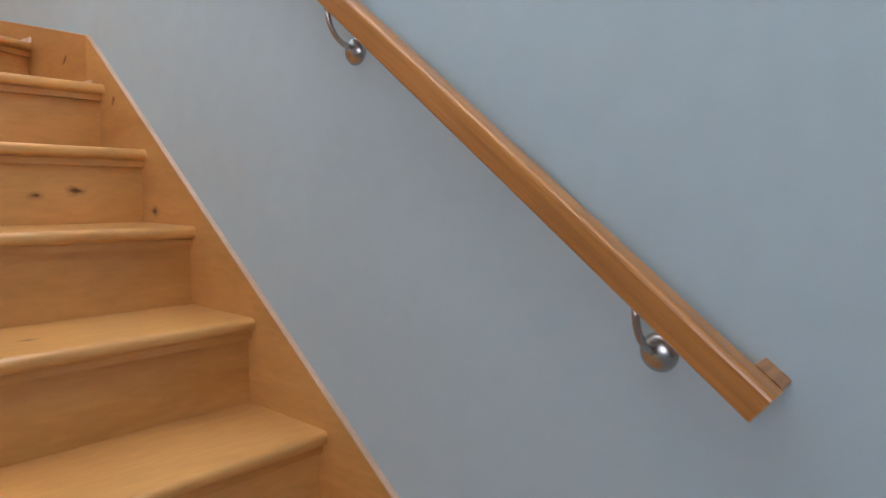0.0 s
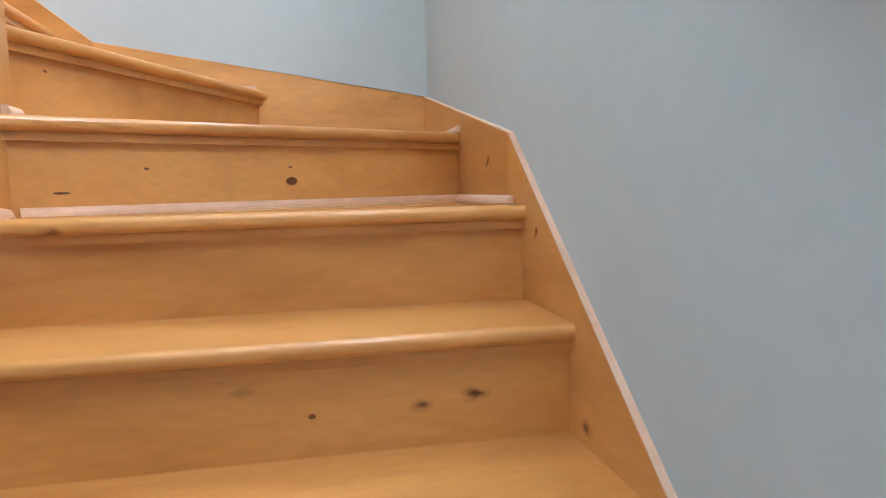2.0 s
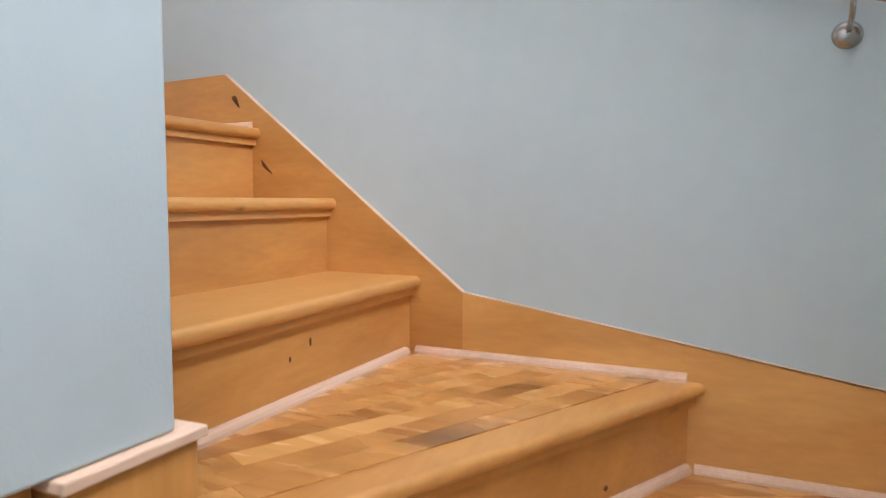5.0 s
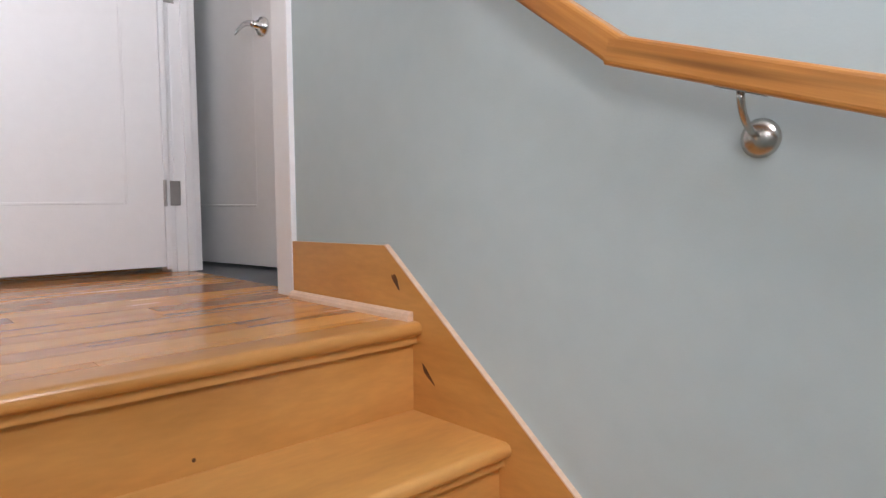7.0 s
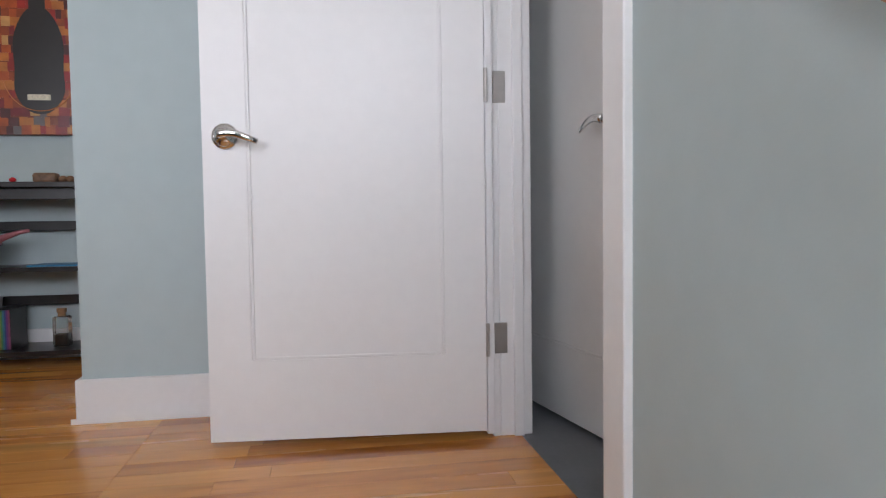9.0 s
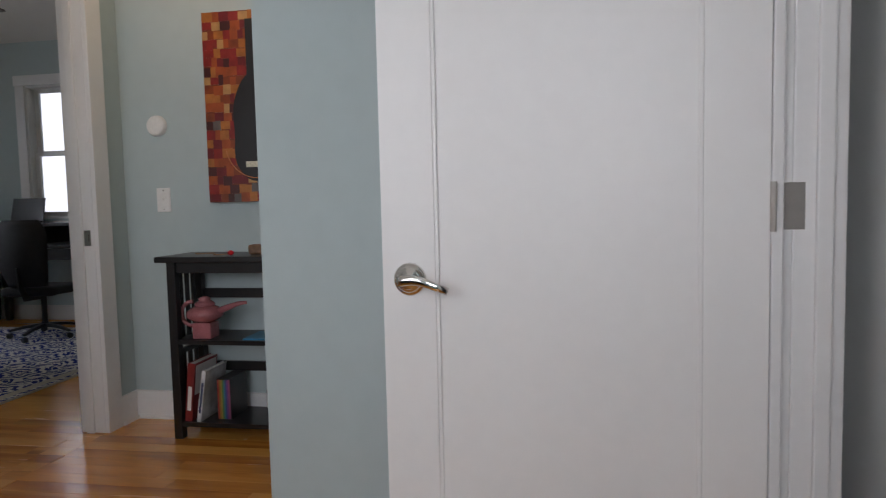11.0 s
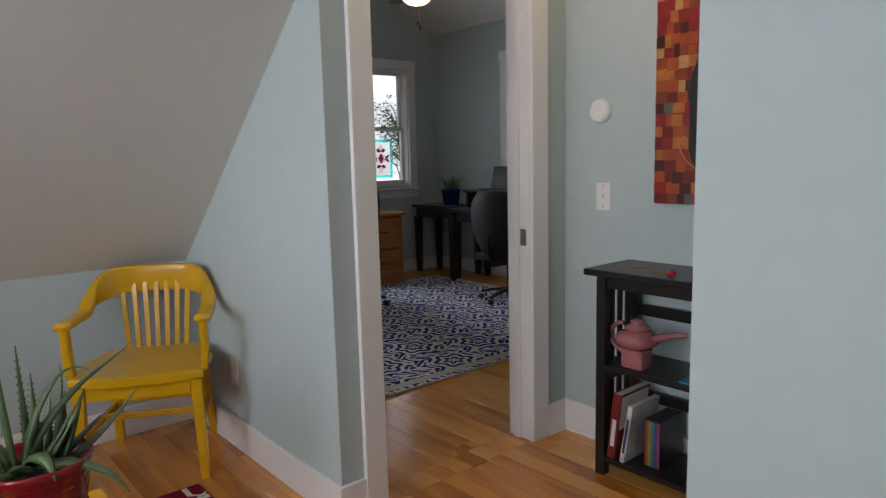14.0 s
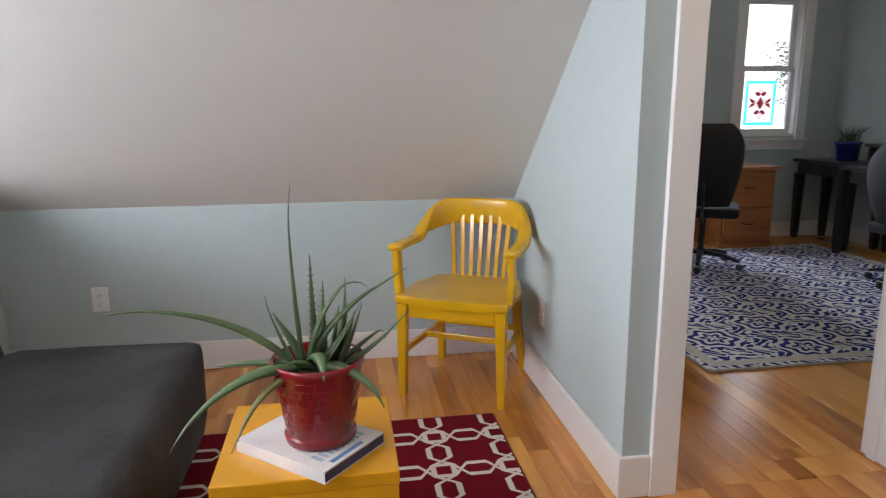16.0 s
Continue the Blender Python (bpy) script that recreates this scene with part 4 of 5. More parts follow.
# bookcase
bookcase = thing("bookcase", "black slatted three-shelf bookcase against the wall", "bookcase")
BX0, BX1, BY0, BY1 = -4.70, -4.445, -2.14, -1.30
part("top", boxes((BX0 - 0.01, BX1 + 0.035, BY0 - 0.035, BY1 + 0.035, 2.965, 2.99), bev=0.004), M_BLACKWOOD, bookcase)
for x in (BX0, BX1 - 0.04):
    for y in (BY0, BY1 - 0.04):
        part("post", boxes((x, x + 0.04, y, y + 0.04, L, 2.9645), bev=0.003), M_BLACKWOOD, bookcase)
for z in (2.245, 2.617):
    part("shelf", boxes((BX0 + 0.002, BX1 - 0.002, BY0 + 0.0405, BY1 - 0.0405, z - 0.02, z), (BX0 + 0.0405, BX1 - 0.0405, BY0 + 0.002, BY0 + 0.0405, z - 0.02, z), (BX0 + 0.0405, BX1 - 0.0405, BY1 - 0.0405, BY1 - 0.002, z - 0.02, z)), M_BLACKWOOD, bookcase)
for y in (BY0 + 0.01, BY1 - 0.03):
    for z0 in (2.905, 2.545, 2.20):
        part("side_rail", boxes((BX0 + 0.0405, BX1 - 0.0405, y, y + 0.02, z0, z0 + (0.058 if z0 > 2.9 else 0.024)), bev=0.002), M_BLACKWOOD, bookcase)
    for i in range(3):
        x = BX0 + 0.064 + i * 0.052
        part("slat", boxes((x, x + 0.022, y + 0.004, y + 0.016, 2.6175, 2.905), bev=0.001), M_BLACKWOOD, bookcase)
        part("slat", boxes((x, x + 0.022, y + 0.004, y + 0.016, 2.2455, 2.545), bev=0.001), M_BLACKWOOD, bookcase)
for z in (2.775, 2.425):
    part("back_rail", boxes((BX0 + 0.008, BX0 + 0.026, BY0 + 0.0405, BY1 - 0.0405, z, z + 0.045), bev=0.002), M_BLACKWOOD, bookcase)
part("front_apron", boxes((BX1 - 0.03, BX1 - 0.012, BY0 + 0.0405, BY1 - 0.0405, 2.915, 2.9645), bev=0.002), M_BLACKWOOD, bookcase)

M_PAPER = mat("paper", (0.72, 0.69, 0.62), 0.8, vary=0.06, scale=40)


def book(name, size, m, cover, label, spine_bars=(), category="book"):
    """Closed book: width x, thickness y, height z; the spine faces +x."""
    b = thing(name, label, category)
    b.matrix_world = m
    w, t, h = size
    part("cover", boxes((0, w, 0, 0.003, 0, h), (0, w, t - 0.003, t, 0, h), (w - 0.003, w, 0.003, t - 0.003, 0, h), bev=0.0008), cover, b)
    part("pages", boxes((0.004, w - 0.0035, 0.0035, t - 0.0035, 0.003, h - 0.003)), M_PAPER, b)
    for z0, z1, c in spine_bars:
        part("title_bar", boxes((w + 0.0001, w + 0.0008, t * 0.25, t * 0.75, z0, z1)), c, b)
    return b


M_WHITECOVER = mat("white_cover", (0.75, 0.73, 0.70), 0.35, vary=0.1, scale=10)
M_REDCOVER = mat("red_cover", (0.20, 0.02, 0.02), 0.35, vary=0.3, scale=14)
M_GREYCOVER = mat("grey_white_cover", (0.55, 0.55, 0.56), 0.35, vary=0.35, scale=12)
M_NAVY = mat("navy_print", (0.02, 0.03, 0.09), 0.4)
bk = book("book", (0.20, 0.035, 0.265), pose(-4.66, -2.095, 2.247, -6), M_REDCOVER, "red and white hardback leaning in the bookcase", [(0.05, 0.16, M_WHITECOVER)])
part("cover_picture", boxes((0.01, 0.19, 0.0352, 0.036, 0.12, 0.255)), M_WHITECOVER, bk)
book("book", (0.19, 0.02, 0.235), pose(-4.645, -2.035, 2.247, -9), M_GREYCOVER, "pale grey hardback leaning on another book", [(0.04, 0.18, M_NAVY)])
boxset = thing("boxed_books", "black slipcase with thin rainbow-spined books", "book set")
part("slipcase", boxes((-4.66, -4.50, -1.955, -1.953, 2.2455, 2.43), (-4.66, -4.50, -1.892, -1.89, 2.2455, 2.43), (-4.66, -4.50, -1.953, -1.892, 2.428, 2.43), (-4.66, -4.50, -1.953, -1.892, 2.2455, 2.2475)), M_BLACKWOOD, boxset)
SP = [(0.30, 0.03, 0.03), (0.30, 0.13, 0.03), (0.32, 0.25, 0.05), (0.07, 0.2, 0.06), (0.03, 0.16, 0.22), (0.04, 0.06, 0.2), (0.15, 0.04, 0.17), (0.25, 0.07, 0.13)]
for i, c in enumerate(SP):
    y = -1.9525 + i * 0.0075
    part("thin_book", boxes((-4.655, -4.499, y, y + 0.007, 2.248, 2.425)), mat("spine_%s" % "abcdefgh"[i], c, 0.4, vary=0.15, scale=30), boxset)
M_TEAPOT = mat("pink_glaze", (0.34, 0.12, 0.13), 0.22, vary=0.3, scale=9, fine=0.08, coat=0.4)
teapot = thing("teapot", "pink glazed ceramic teapot with a square foot and long spout", "teapot")
tp = (-4.51, -2.0)
part("foot", boxes((tp[0] - 0.04, tp[0] + 0.04, tp[1] - 0.045, tp[1] + 0.045, 2.6175, 2.69), bev=0.006), M_TEAPOT, teapot)
bm = bmesh.new()
lathe(bm, [(0.03, 2.688), (0.06, 2.70), (0.082, 2.718), (0.08, 2.738), (0.06, 2.755), (0.042, 2.762)], Matrix.Translation((tp[0], tp[1], 0)), 30)
part("body", bm, M_TEAPOT, teapot, smooth=True)
bm = bmesh.new()
lathe(bm, [(0.043, 2.7625), (0.046, 2.772), (0.034, 2.782), (0.024, 2.788), (0.028, 2.797), (0.012, 2.804), (0.004, 2.806)], Matrix.Translation((tp[0], tp[1], 0)), 26)
part("lid", bm, M_TEAPOT, teapot, smooth=True)
bm = bmesh.new()
sweep(bm, [(tp[0], tp[1] + 0.06, 2.735), (tp[0], tp[1] + 0.11, 2.755), (tp[0], tp[1] + 0.16, 2.772), (tp[0], tp[1] + 0.20, 2.778)], lambda u: circle(0.017 - 0.010 * u, 12))
part("spout", bm, M_TEAPOT, teapot, smooth=True)
bm = bmesh.new()
sweep(bm, [(tp[0], tp[1] - 0.06 - 0.055 * math.sin(a), 2.725 + 0.055 * math.cos(a)) for a in [i * math.pi / 10 for i in range(11)]], circle(0.009, 10), up=(1, 0, 0))
part("handle", bm, M_TEAPOT, teapot, smooth=True)
mag = thing("folder", "thin blue folder lying on the shelf", "folder")
part("sheet", boxes((-4.64, -4.46, -1.80, -1.52, 2.6175, 2.625), bev=0.001), mat("blue_card", (0.03, 0.20, 0.36), 0.4, vary=0.15), mag)
jar = thing("glass_jar", "square glass jar with cork and dark beans", "jar")
part("body", boxes((-4.585, -4.52, -1.73, -1.665, 2.2455, 2.385), bev=0.008), glass("clear_glass", (0.92, 0.96, 0.95)), jar)
part("beans", boxes((-4.578, -4.527, -1.723, -1.672, 2.2505, 2.305), bev=0.004), mat("coffee_beans", (0.02, 0.012, 0.008), 0.5, vary=0.5, scale=60, bump=0.8, bump_scale=120), jar)
bm = bmesh.new()
lathe(bm, [(0.017, 2.3855), (0.016, 2.40), (0.021, 2.405), (0.021, 2.42)], Matrix.Translation((-4.5525, -1.6975, 0)), 18)
part("cork", bm, mat("cork", (0.30, 0.17, 0.08), 0.8, vary=0.3, scale=50), jar)
toy = thing("wooden_figure", "small carved wooden ornament on the bookcase", "ornament")
M_OLDWOOD = mat("old_carved_wood", (0.17, 0.09, 0.045), 0.5, vary=0.4, scale=30)
part("body", boxes((-4.56, -4.50, -1.78, -1.68, 2.9905, 3.035), bev=0.012), M_OLDWOOD, toy)
for i, y in enumerate((-1.66, -1.63, -1.60)):
    bm = bmesh.new()
    lathe(bm, [(0.008, 2.9905), (0.02, 3.0), (0.02, 3.012), (0.008, 3.022)], Matrix.Translation((-4.53, y, 0)), 14)
    part("bead", bm, M_OLDWOOD, toy, smooth=True)
neck = thing("necklace", "cord necklace with a red bead on the bookcase", "necklace")
bm = bmesh.new()
sweep(bm, [(-4.60 + 0.035 * math.sin(i * 0.9) + i * 0.008, -2.08 + i * 0.017, 2.993) for i in range(14)], circle(0.0025, 6))
part("cord", bm, mat("tan_cord", (0.35, 0.2, 0.1), 0.8), neck)
bm = bmesh.new()
lathe(bm, [(0.004, 2.9905), (0.014, 2.997), (0.014, 3.006), (0.004, 3.013)], Matrix.Translation((-4.475, -1.845, 0)), 14)
part("bead", bm, mat("red_bead", (0.45, 0.01, 0.015), 0.3), neck, smooth=True)

# yellow armchair
M_YELLOW = mat("yellow_gloss_paint", (0.66, 0.36, 0.006), 0.22, vary=0.05, scale=6, bump=0.06, bump_scale=40, fine=0.02, coat=0.3)
chair = thing("armchair", "glossy yellow painted wooden banker's armchair", "chair")
chair.matrix_world = pose(-3.19, -3.475, L, 0, 0, 151.4)
# local: front towards -y
bm = bmesh.new()
pts = [(-0.245, -0.215), (-0.12, -0.235), (0, -0.24), (0.12, -0.235), (0.245, -0.215), (0.25, 0.02), (0.20, 0.20), (0.10, 0.235), (-0.10, 0.235), (-0.20, 0.20), (-0.25, 0.02)]
lo, hi = prism(bm, pts, "z", 0.415, 0.452)
bmesh.ops.bevel(bm, geom=[e for e in bm.edges if abs(e.verts[0].co.z - e.verts[1].co.z) < 1e-5], offset=0.012, segments=3, affect="EDGES", profile=0.5)
part("seat", bm, M_YELLOW, chair)
part("front_apron", boxes((-0.19, 0.19, -0.205, -0.185, 0.355, 0.4145), bev=0.003), M_YELLOW, chair)
for sx in (-1, 1):
    bm = bmesh.new()
    sweep(bm, [(sx * 0.222, -0.20, 0.0), (sx * 0.215, -0.197, 0.4145)], lambda u: rounded(0.032 + 0.012 * u, 0.032 + 0.012 * u, 0.004, 2), up=(0, 1, 0))
    part("front_leg", bm, M_YELLOW, chair)
    bm = bmesh.new()
    sweep(bm, [(sx * 0.205, 0.26, 0.0), (sx * 0.19, 0.20, 0.25), (sx * 0.185, 0.185, 0.4145)], lambda u: rounded(0.032 + 0.01 * u, 0.034 + 0.01 * u, 0.004, 2), up=(0, 1, 0))
    part("back_leg", bm, M_YELLOW, chair)
    bm = bmesh.new()
    sweep(bm, [(sx * 0.216, -0.183, 0.20), (sx * 0.195, 0.205, 0.20)], rounded(0.018, 0.03, 0.004, 2))
    part("side_stretcher", bm, M_YELLOW, chair)
    bm = bmesh.new()
    sweep(bm, [(sx * 0.243, -0.165, 0.445), (sx * 0.252, -0.16, 0.53), (sx * 0.25, -0.17, 0.60), (sx * 0.25, -0.175, 0.64)], lambda u: rounded(0.03, 0.05 - 0.008 * u, 0.007, 3), up=(0, 1, 0))
    part("arm_post", bm, M_YELLOW, chair, smooth=False)
bm = bmesh.new()
sweep(bm, [(-0.2, 0.03, 0.205), (0.2, 0.03, 0.205)], rounded(0.016, 0.028, 0.004, 2))
part("cross_stretcher", bm, M_YELLOW, chair)
bm = bmesh.new()
sweep(bm, [(-0.185, 0.215, 0.215), (0.185, 0.215, 0.215)], rounded(0.016, 0.028, 0.004, 2))
part("back_stretcher", bm, M_YELLOW, chair)
# the bowed arm and crest rail in one sweep
crest = []
N = 44
for i in range(N + 1):
    u = i / N * 2 - 1
    a = abs(u)
    if a > 0.62:
        v = (a - 0.62) / 0.38
        p = (0.240 + 0.012 * math.sin(v * math.pi * 0.6), 0.10 - 0.29 * v)
        z = 0.65
        if v < 0.25:
            z = 0.65 + 0.035 * (1 - v / 0.25) ** 2
    else:
        ang = a / 0.62 * math.pi / 2
        p = (0.240 * math.sin(ang) ** 0.9, 0.10 + 0.165 * math.cos(ang))
        k = max(0.0, min(1.0, (0.62 - a) / 0.40))
        k = k * k * (3 - 2 * k)
        z = 0.685 + 0.068 * k
    crest.append((math.copysign(p[0], u) if a > 1e-6 else 0.0, p[1], z))


def crest_profile(u):
    a = abs(u * 2 - 1)
    k = max(0.0, min(1.0, (0.66 - a) / 0.36))
    k = k * k * (3 - 2 * k)
    flat = 1 - k
    return rounded(0.062 * flat + 0.026 * k, 0.028 * flat + 0.12 * k, 0.011, 3)


bm = bmesh.new()
sweep(bm, crest, crest_profile)
part("crest_rail", bm, M_YELLOW, chair, smooth=True)
for i in range(7):
    x = -0.125 + i * 0.25 / 6
    yb, yt = 0.205 - 0.25 * x * x, 0.255 - 1.1 * x * x
    bm = bmesh.new()
    sweep(bm, [(x * 0.95, yb, 0.445), (x * 1.1, yt, 0.735)], lambda u: rounded(0.022, 0.011, 0.003, 2), up=(0, 1, 0))
    part("spindle", bm, M_YELLOW, chair)

# side table, book and plant
M_TABLE = mat("yellow_lacquer", (0.72, 0.33, 0.006), 0.25, vary=0.03, scale=4, fine=0.01, coat=0.2)
table = thing("side_table", "square yellow lacquered cube table on the red rug", "side table")
part("top", boxes((-2.775, -2.35, -2.515, -2.095, L + 0.365, L + 0.40), bev=0.004), M_TABLE, table)
for rws in ((-2.773, -2.352, -2.130, -2.097), (-2.773, -2.352, -2.513, -2.480), (-2.773, -2.740, -2.479, -2.131), (-2.372, -2.352, -2.479, -2.131)):
    part("side_panel", boxes((*rws, L + 0.0105, L + 0.3645), bev=0.002), M_TABLE, table)
ang = math.degrees(math.atan2(0.203, -0.236))
art = thing("art_book", "large white hardback with blue cover print on the table", "book")
art.matrix_world = pose(-2.39, -2.25, L + 0.4005, 0, 0, ang)
bw, bh = 0.285, 0.215
part("cover", boxes((0, bw, -0.0, bh, 0.027, 0.031), (0, bw, 0, bh, 0, 0.004), (0, bw, 0, 0.004, 0.004, 0.027)), M_WHITECOVER, art)
part("pages", boxes((0.004, bw - 0.004, 0.0045, bh - 0.004, 0.0045, 0.0265)), M_PAPER, art)
M_BLUEP = mat("blue_print", (0.12, 0.30, 0.55), 0.35, vary=0.5, scale=20)
part("blue_band", boxes((bw - 0.0015, bw + 0.0006, 0.001, bh, 0.0045, 0.0265)), M_NAVY, art)
bm = bmesh.new()
prism(bm, [(0.02, 0.19), (0.05, 0.14), (0.10, 0.17), (0.12, 0.13), (0.16, 0.17), (0.12, 0.205), (0.05, 0.205), ], "z", 0.0312, 0.0316)
part("cover_picture", bm, M_BLUEP, art, "blue picture on the cover")
for i in range(9):
    part("letter_bar", boxes((0.215 + 0.003 * (i % 2), 0.25, 0.03 + i * 0.018, 0.042 + i * 0.018, 0.0312, 0.0316)), mat("lettering", (0.35, 0.42, 0.5), 0.4) if i == 0 else bpy.data.materials["lettering"], art)
part("letter_bar", boxes((0.264, 0.276, 0.04, 0.15, 0.0312, 0.0316)), M_BLUEP, art)

plant = thing("potted_aloe", "spiky green aloe in a glossy red embossed pot", "potted plant")
PC, PZ = (-2.595, -2.235), L + 0.4325
M_REDPOT = mat("red_glaze", (0.21, 0.005, 0.010), 0.2, vary=0.14, scale=12, fine=0.03, coat=0.3)


bm = bmesh.new()
lathe(bm, [(0.076, 0.0), (0.083, 0.003), (0.086, 0.018), (0.084, 0.021), (0.078, 0.022), (0.081, 0.03), (0.103, 0.178), (0.108, 0.185), (0.110, 0.20), (0.106, 0.203), (0.100, 0.198), (0.098, 0.18), (0.02, 0.178)], Matrix.Translation((*PC, PZ)) @ Matrix.Scale(1.02, 4), 44)
pot = part("pot", bm, M_REDPOT, plant, smooth=True)
bm = bmesh.new()
rng = random.Random(3)
for r in range(7):
    z0 = 0.034 + r * 0.0204
    rad = 0.0815 + (z0 - 0.03) * 0.1486
    for c in range(24):
        if rng.random() < 0.28:
            continue
        a0 = 2 * math.pi * (c + 0.5 * (r % 2)) / 24 + 0.03
        a1 = a0 + 2 * math.pi / 24 * rng.choice((0.55, 0.8))
        z1 = z0 + 0.0165
        rad1 = 0.0815 + (z1 - 0.03) * 0.1486
        vs = []
        for o in (0.0, 0.0013):
            for aa, zz, rd in ((a0, z0, rad), (a1, z0, rad), (a1, z1, rad1), (a0, z1, rad1)):
                s_ = 0.0 if o == 0 else 0.0016
                am = (a0 + a1) / 2
                aa2 = aa + (am - aa) * (0.12 if o else 0)
                zz2 = zz + ((z0 + z1) / 2 - zz) * (0.15 if o else 0)
                vs.append(bm.verts.new((PC[0] + 1.02 * (rd + o - 0.0006) * math.cos(aa2), PC[1] + 1.02 * (rd + o - 0.0006) * math.sin(aa2), PZ + 1.02 * zz2)))
        for q_ in ((4, 5, 6, 7), (0, 1, 5, 4), (1, 2, 6, 5), (2, 3, 7, 6), (3, 0, 4, 7)):
            bm.faces.new([vs[i] for i in q_])
part("embossed_tiles", bm, M_REDPOT, plant)["kind"] = "stuff"
bm = bmesh.new()
lathe(bm, [(0.097, 0.176), (0.06, 0.184), (0.01, 0.186)], Matrix.Translation((*PC, PZ)) @ Matrix.Scale(1.02, 4), 24)
part("soil", bm, mat("potting_soil", (0.035, 0.02, 0.012), 0.95, vary=0.5, scale=60, bump=1.0, bump_scale=90), plant)
M_ALOE = mat("aloe_skin", (0.088, 0.145, 0.062), 0.42, vary=0.3, scale=8, fine=0.12, bump=0.15, bump_scale=60)
M_ALOE2 = mat("aloe_dry_skin", (0.20, 0.20, 0.07), 0.5, vary=0.3, scale=10, fine=0.1)


def blade(az, lean, length, width, curl, tip=0.0, material=None, base=0.03):
    """A fleshy leaf: az the way it leans, lean from upright in degrees, curl degrees of bending along its length."""
    bm = bmesh.new()
    p = Vector((PC[0] + base * math.cos(az), PC[1] + base * math.sin(az), PZ + 0.180))
    pts, n_ = [p.copy()], 16
    a = radians(lean)
    for i in range(n_):
        u = i / n_
        aa = a + radians(curl) * u + radians(tip) * max(0, u - 0.7) / 0.3
        p = p + Vector((math.sin(aa) * math.cos(az + 0.15 * math.sin(u * 3)), math.sin(aa) * math.sin(az + 0.15 * math.sin(u * 3)), math.cos(aa))) * (length / n_)
        pts.append(p.copy())
    sidev = Vector((-math.sin(az), math.cos(az), 0))
    rings = []
    for i, q in enumerate(pts):
        u = i / n_
        w = width * (1 - u ** 1.6) * (0.75 + 0.5 * min(1, u * 4) * (1 - u)) + 0.0012
        d = (pts[min(i + 1, n_)] - pts[max(i - 1, 0)]).normalized()
        nr = sidev.cross(d).normalized()
        t = w * 0.32
        rings.append([bm.verts.new(q + sidev * x + nr * y) for x, y in ((w, 0.25 * w), (0.55 * w, 0.05 * w - t * 0.2), (0, -0.02 * w), (-0.55 * w, 0.05 * w - t * 0.2), (-w, 0.25 * w), (-0.6 * w, -t), (0, -t * 1.35), (0.6 * w, -t))])
    for r_, s_ in zip(rings, rings[1:]):
        for i in range(8):
            bm.faces.new((r_[i], r_[(i + 1) % 8], s_[(i + 1) % 8], s_[i]))
    bm.faces.new(rings[0])
    bm.faces.new(rings[-1])
    for i in range(1, n_ - 1):
        for k in (0, 4):
            v = rings[i][k].co
            o = sidev * (0.004 if k == 0 else -0.004)
            dd = (pts[i + 1] - pts[i - 1]).normalized() * 0.003
            bm.faces.new([bm.verts.new(v - dd), bm.verts.new(v + dd), bm.verts.new(v + o + dd)])
    return part("leaf", bm, material or M_ALOE, plant, smooth=True)


# az: 0 = +x, -90 deg = away from the sofa's aisle; base: how far out from the middle the leaf grows
for az, lean, ln, wd, cu, tp_, ba in (
        (5, 5, 0.44, 0.013, -6, -10, 0.035), (8, 40, 0.48, 0.015, 56, 6, 0.045), (-8, 74, 0.19, 0.014, 32, -20, 0.06),
        (28, 70, 0.37, 0.017, 74, 8, 0.03), (12, 24, 0.20, 0.011, -8, -12, 0.05), (180, 6, 0.28, 0.015, 50, 90, -0.02),
        (184, 26, 0.35, 0.014, 54, -22, -0.03), (92, 22, 0.15, 0.020, 135, 0, 0.0), (-70, 4, 0.27, 0.007, -3, 0, 0.01),
        (205, 12, 0.21, 0.009, -6, -8, 0.05), (178, 62, 0.21, 0.010, -22, 0, 0.06), (132, 66, 0.23, 0.016, 82, 10, 0.0),
        (-110, 10, 0.20, 0.010, 6, 0, 0.02), (160, 22, 0.15, 0.011, -10, 0, 0.05), (190, 30, 0.16, 0.010, -14, 0, 0.05),
        (215, 18, 0.17, 0.010, -8, 0, 0.05), (235, 24, 0.14, 0.010, 8, 0, 0.04), (150, 34, 0.15, 0.013, -6, 0, 0.02),
        (-160, 58, 0.17, 0.008, 14, 150, 0.05), (60, 44, 0.13, 0.018, 40, 0, 0.03), (170, 40, 0.19, 0.012, -12, 0, 0.0),
        (-30, 30, 0.15, 0.013, 10, 0, 0.03), (200, 8, 0.15, 0.008, 0, 0, 0.06)):
    blade(radians(az), lean, ln, wd * 1.22, cu, tp_, base=ba)
blade(radians(38), 84, 0.25, 0.012, 84, -20, M_ALOE2, 0.05)
blade(radians(20), 62, 0.12, 0.011, 30, 20, M_ALOE2, 0.05)


# rugs
def pattern_rug(name, x0, x1, y0, y1, material, edge, label, th=0.010):
    r = thing(name, label, "rug")
    bm = bmesh.new()
    bx(bm, x0, x1, y0, y1, L + 0.0005, L + th, bev=0.004)
    part("carpet", bm, material, r)
    part("binding", boxes((x0 - 0.006, x0 + 0.001, y0, y1, L + 0.0005, L + th - 0.001), (x1 - 0.001, x1 + 0.006, y0, y1, L + 0.0005, L + th - 0.001), (x0, x1, y0 - 0.006, y0 + 0.001, L + 0.0005, L + th - 0.001), (x0, x1, y1 - 0.001, y1 + 0.006, L + 0.0005, L + th - 0.001), bev=0.002), edge, r)
    return r


def node_math(n, l, op, a, b=None, c=None):
    m = n.new("ShaderNodeMath")
    m.operation = op
    for i, v in enumerate((a, b, c)):
        if v is None:
            continue
        if isinstance(v, (int, float)):
            m.inputs[i].default_value = v
        else:
            l.new(v, m.inputs[i])
    return m.outputs[0]


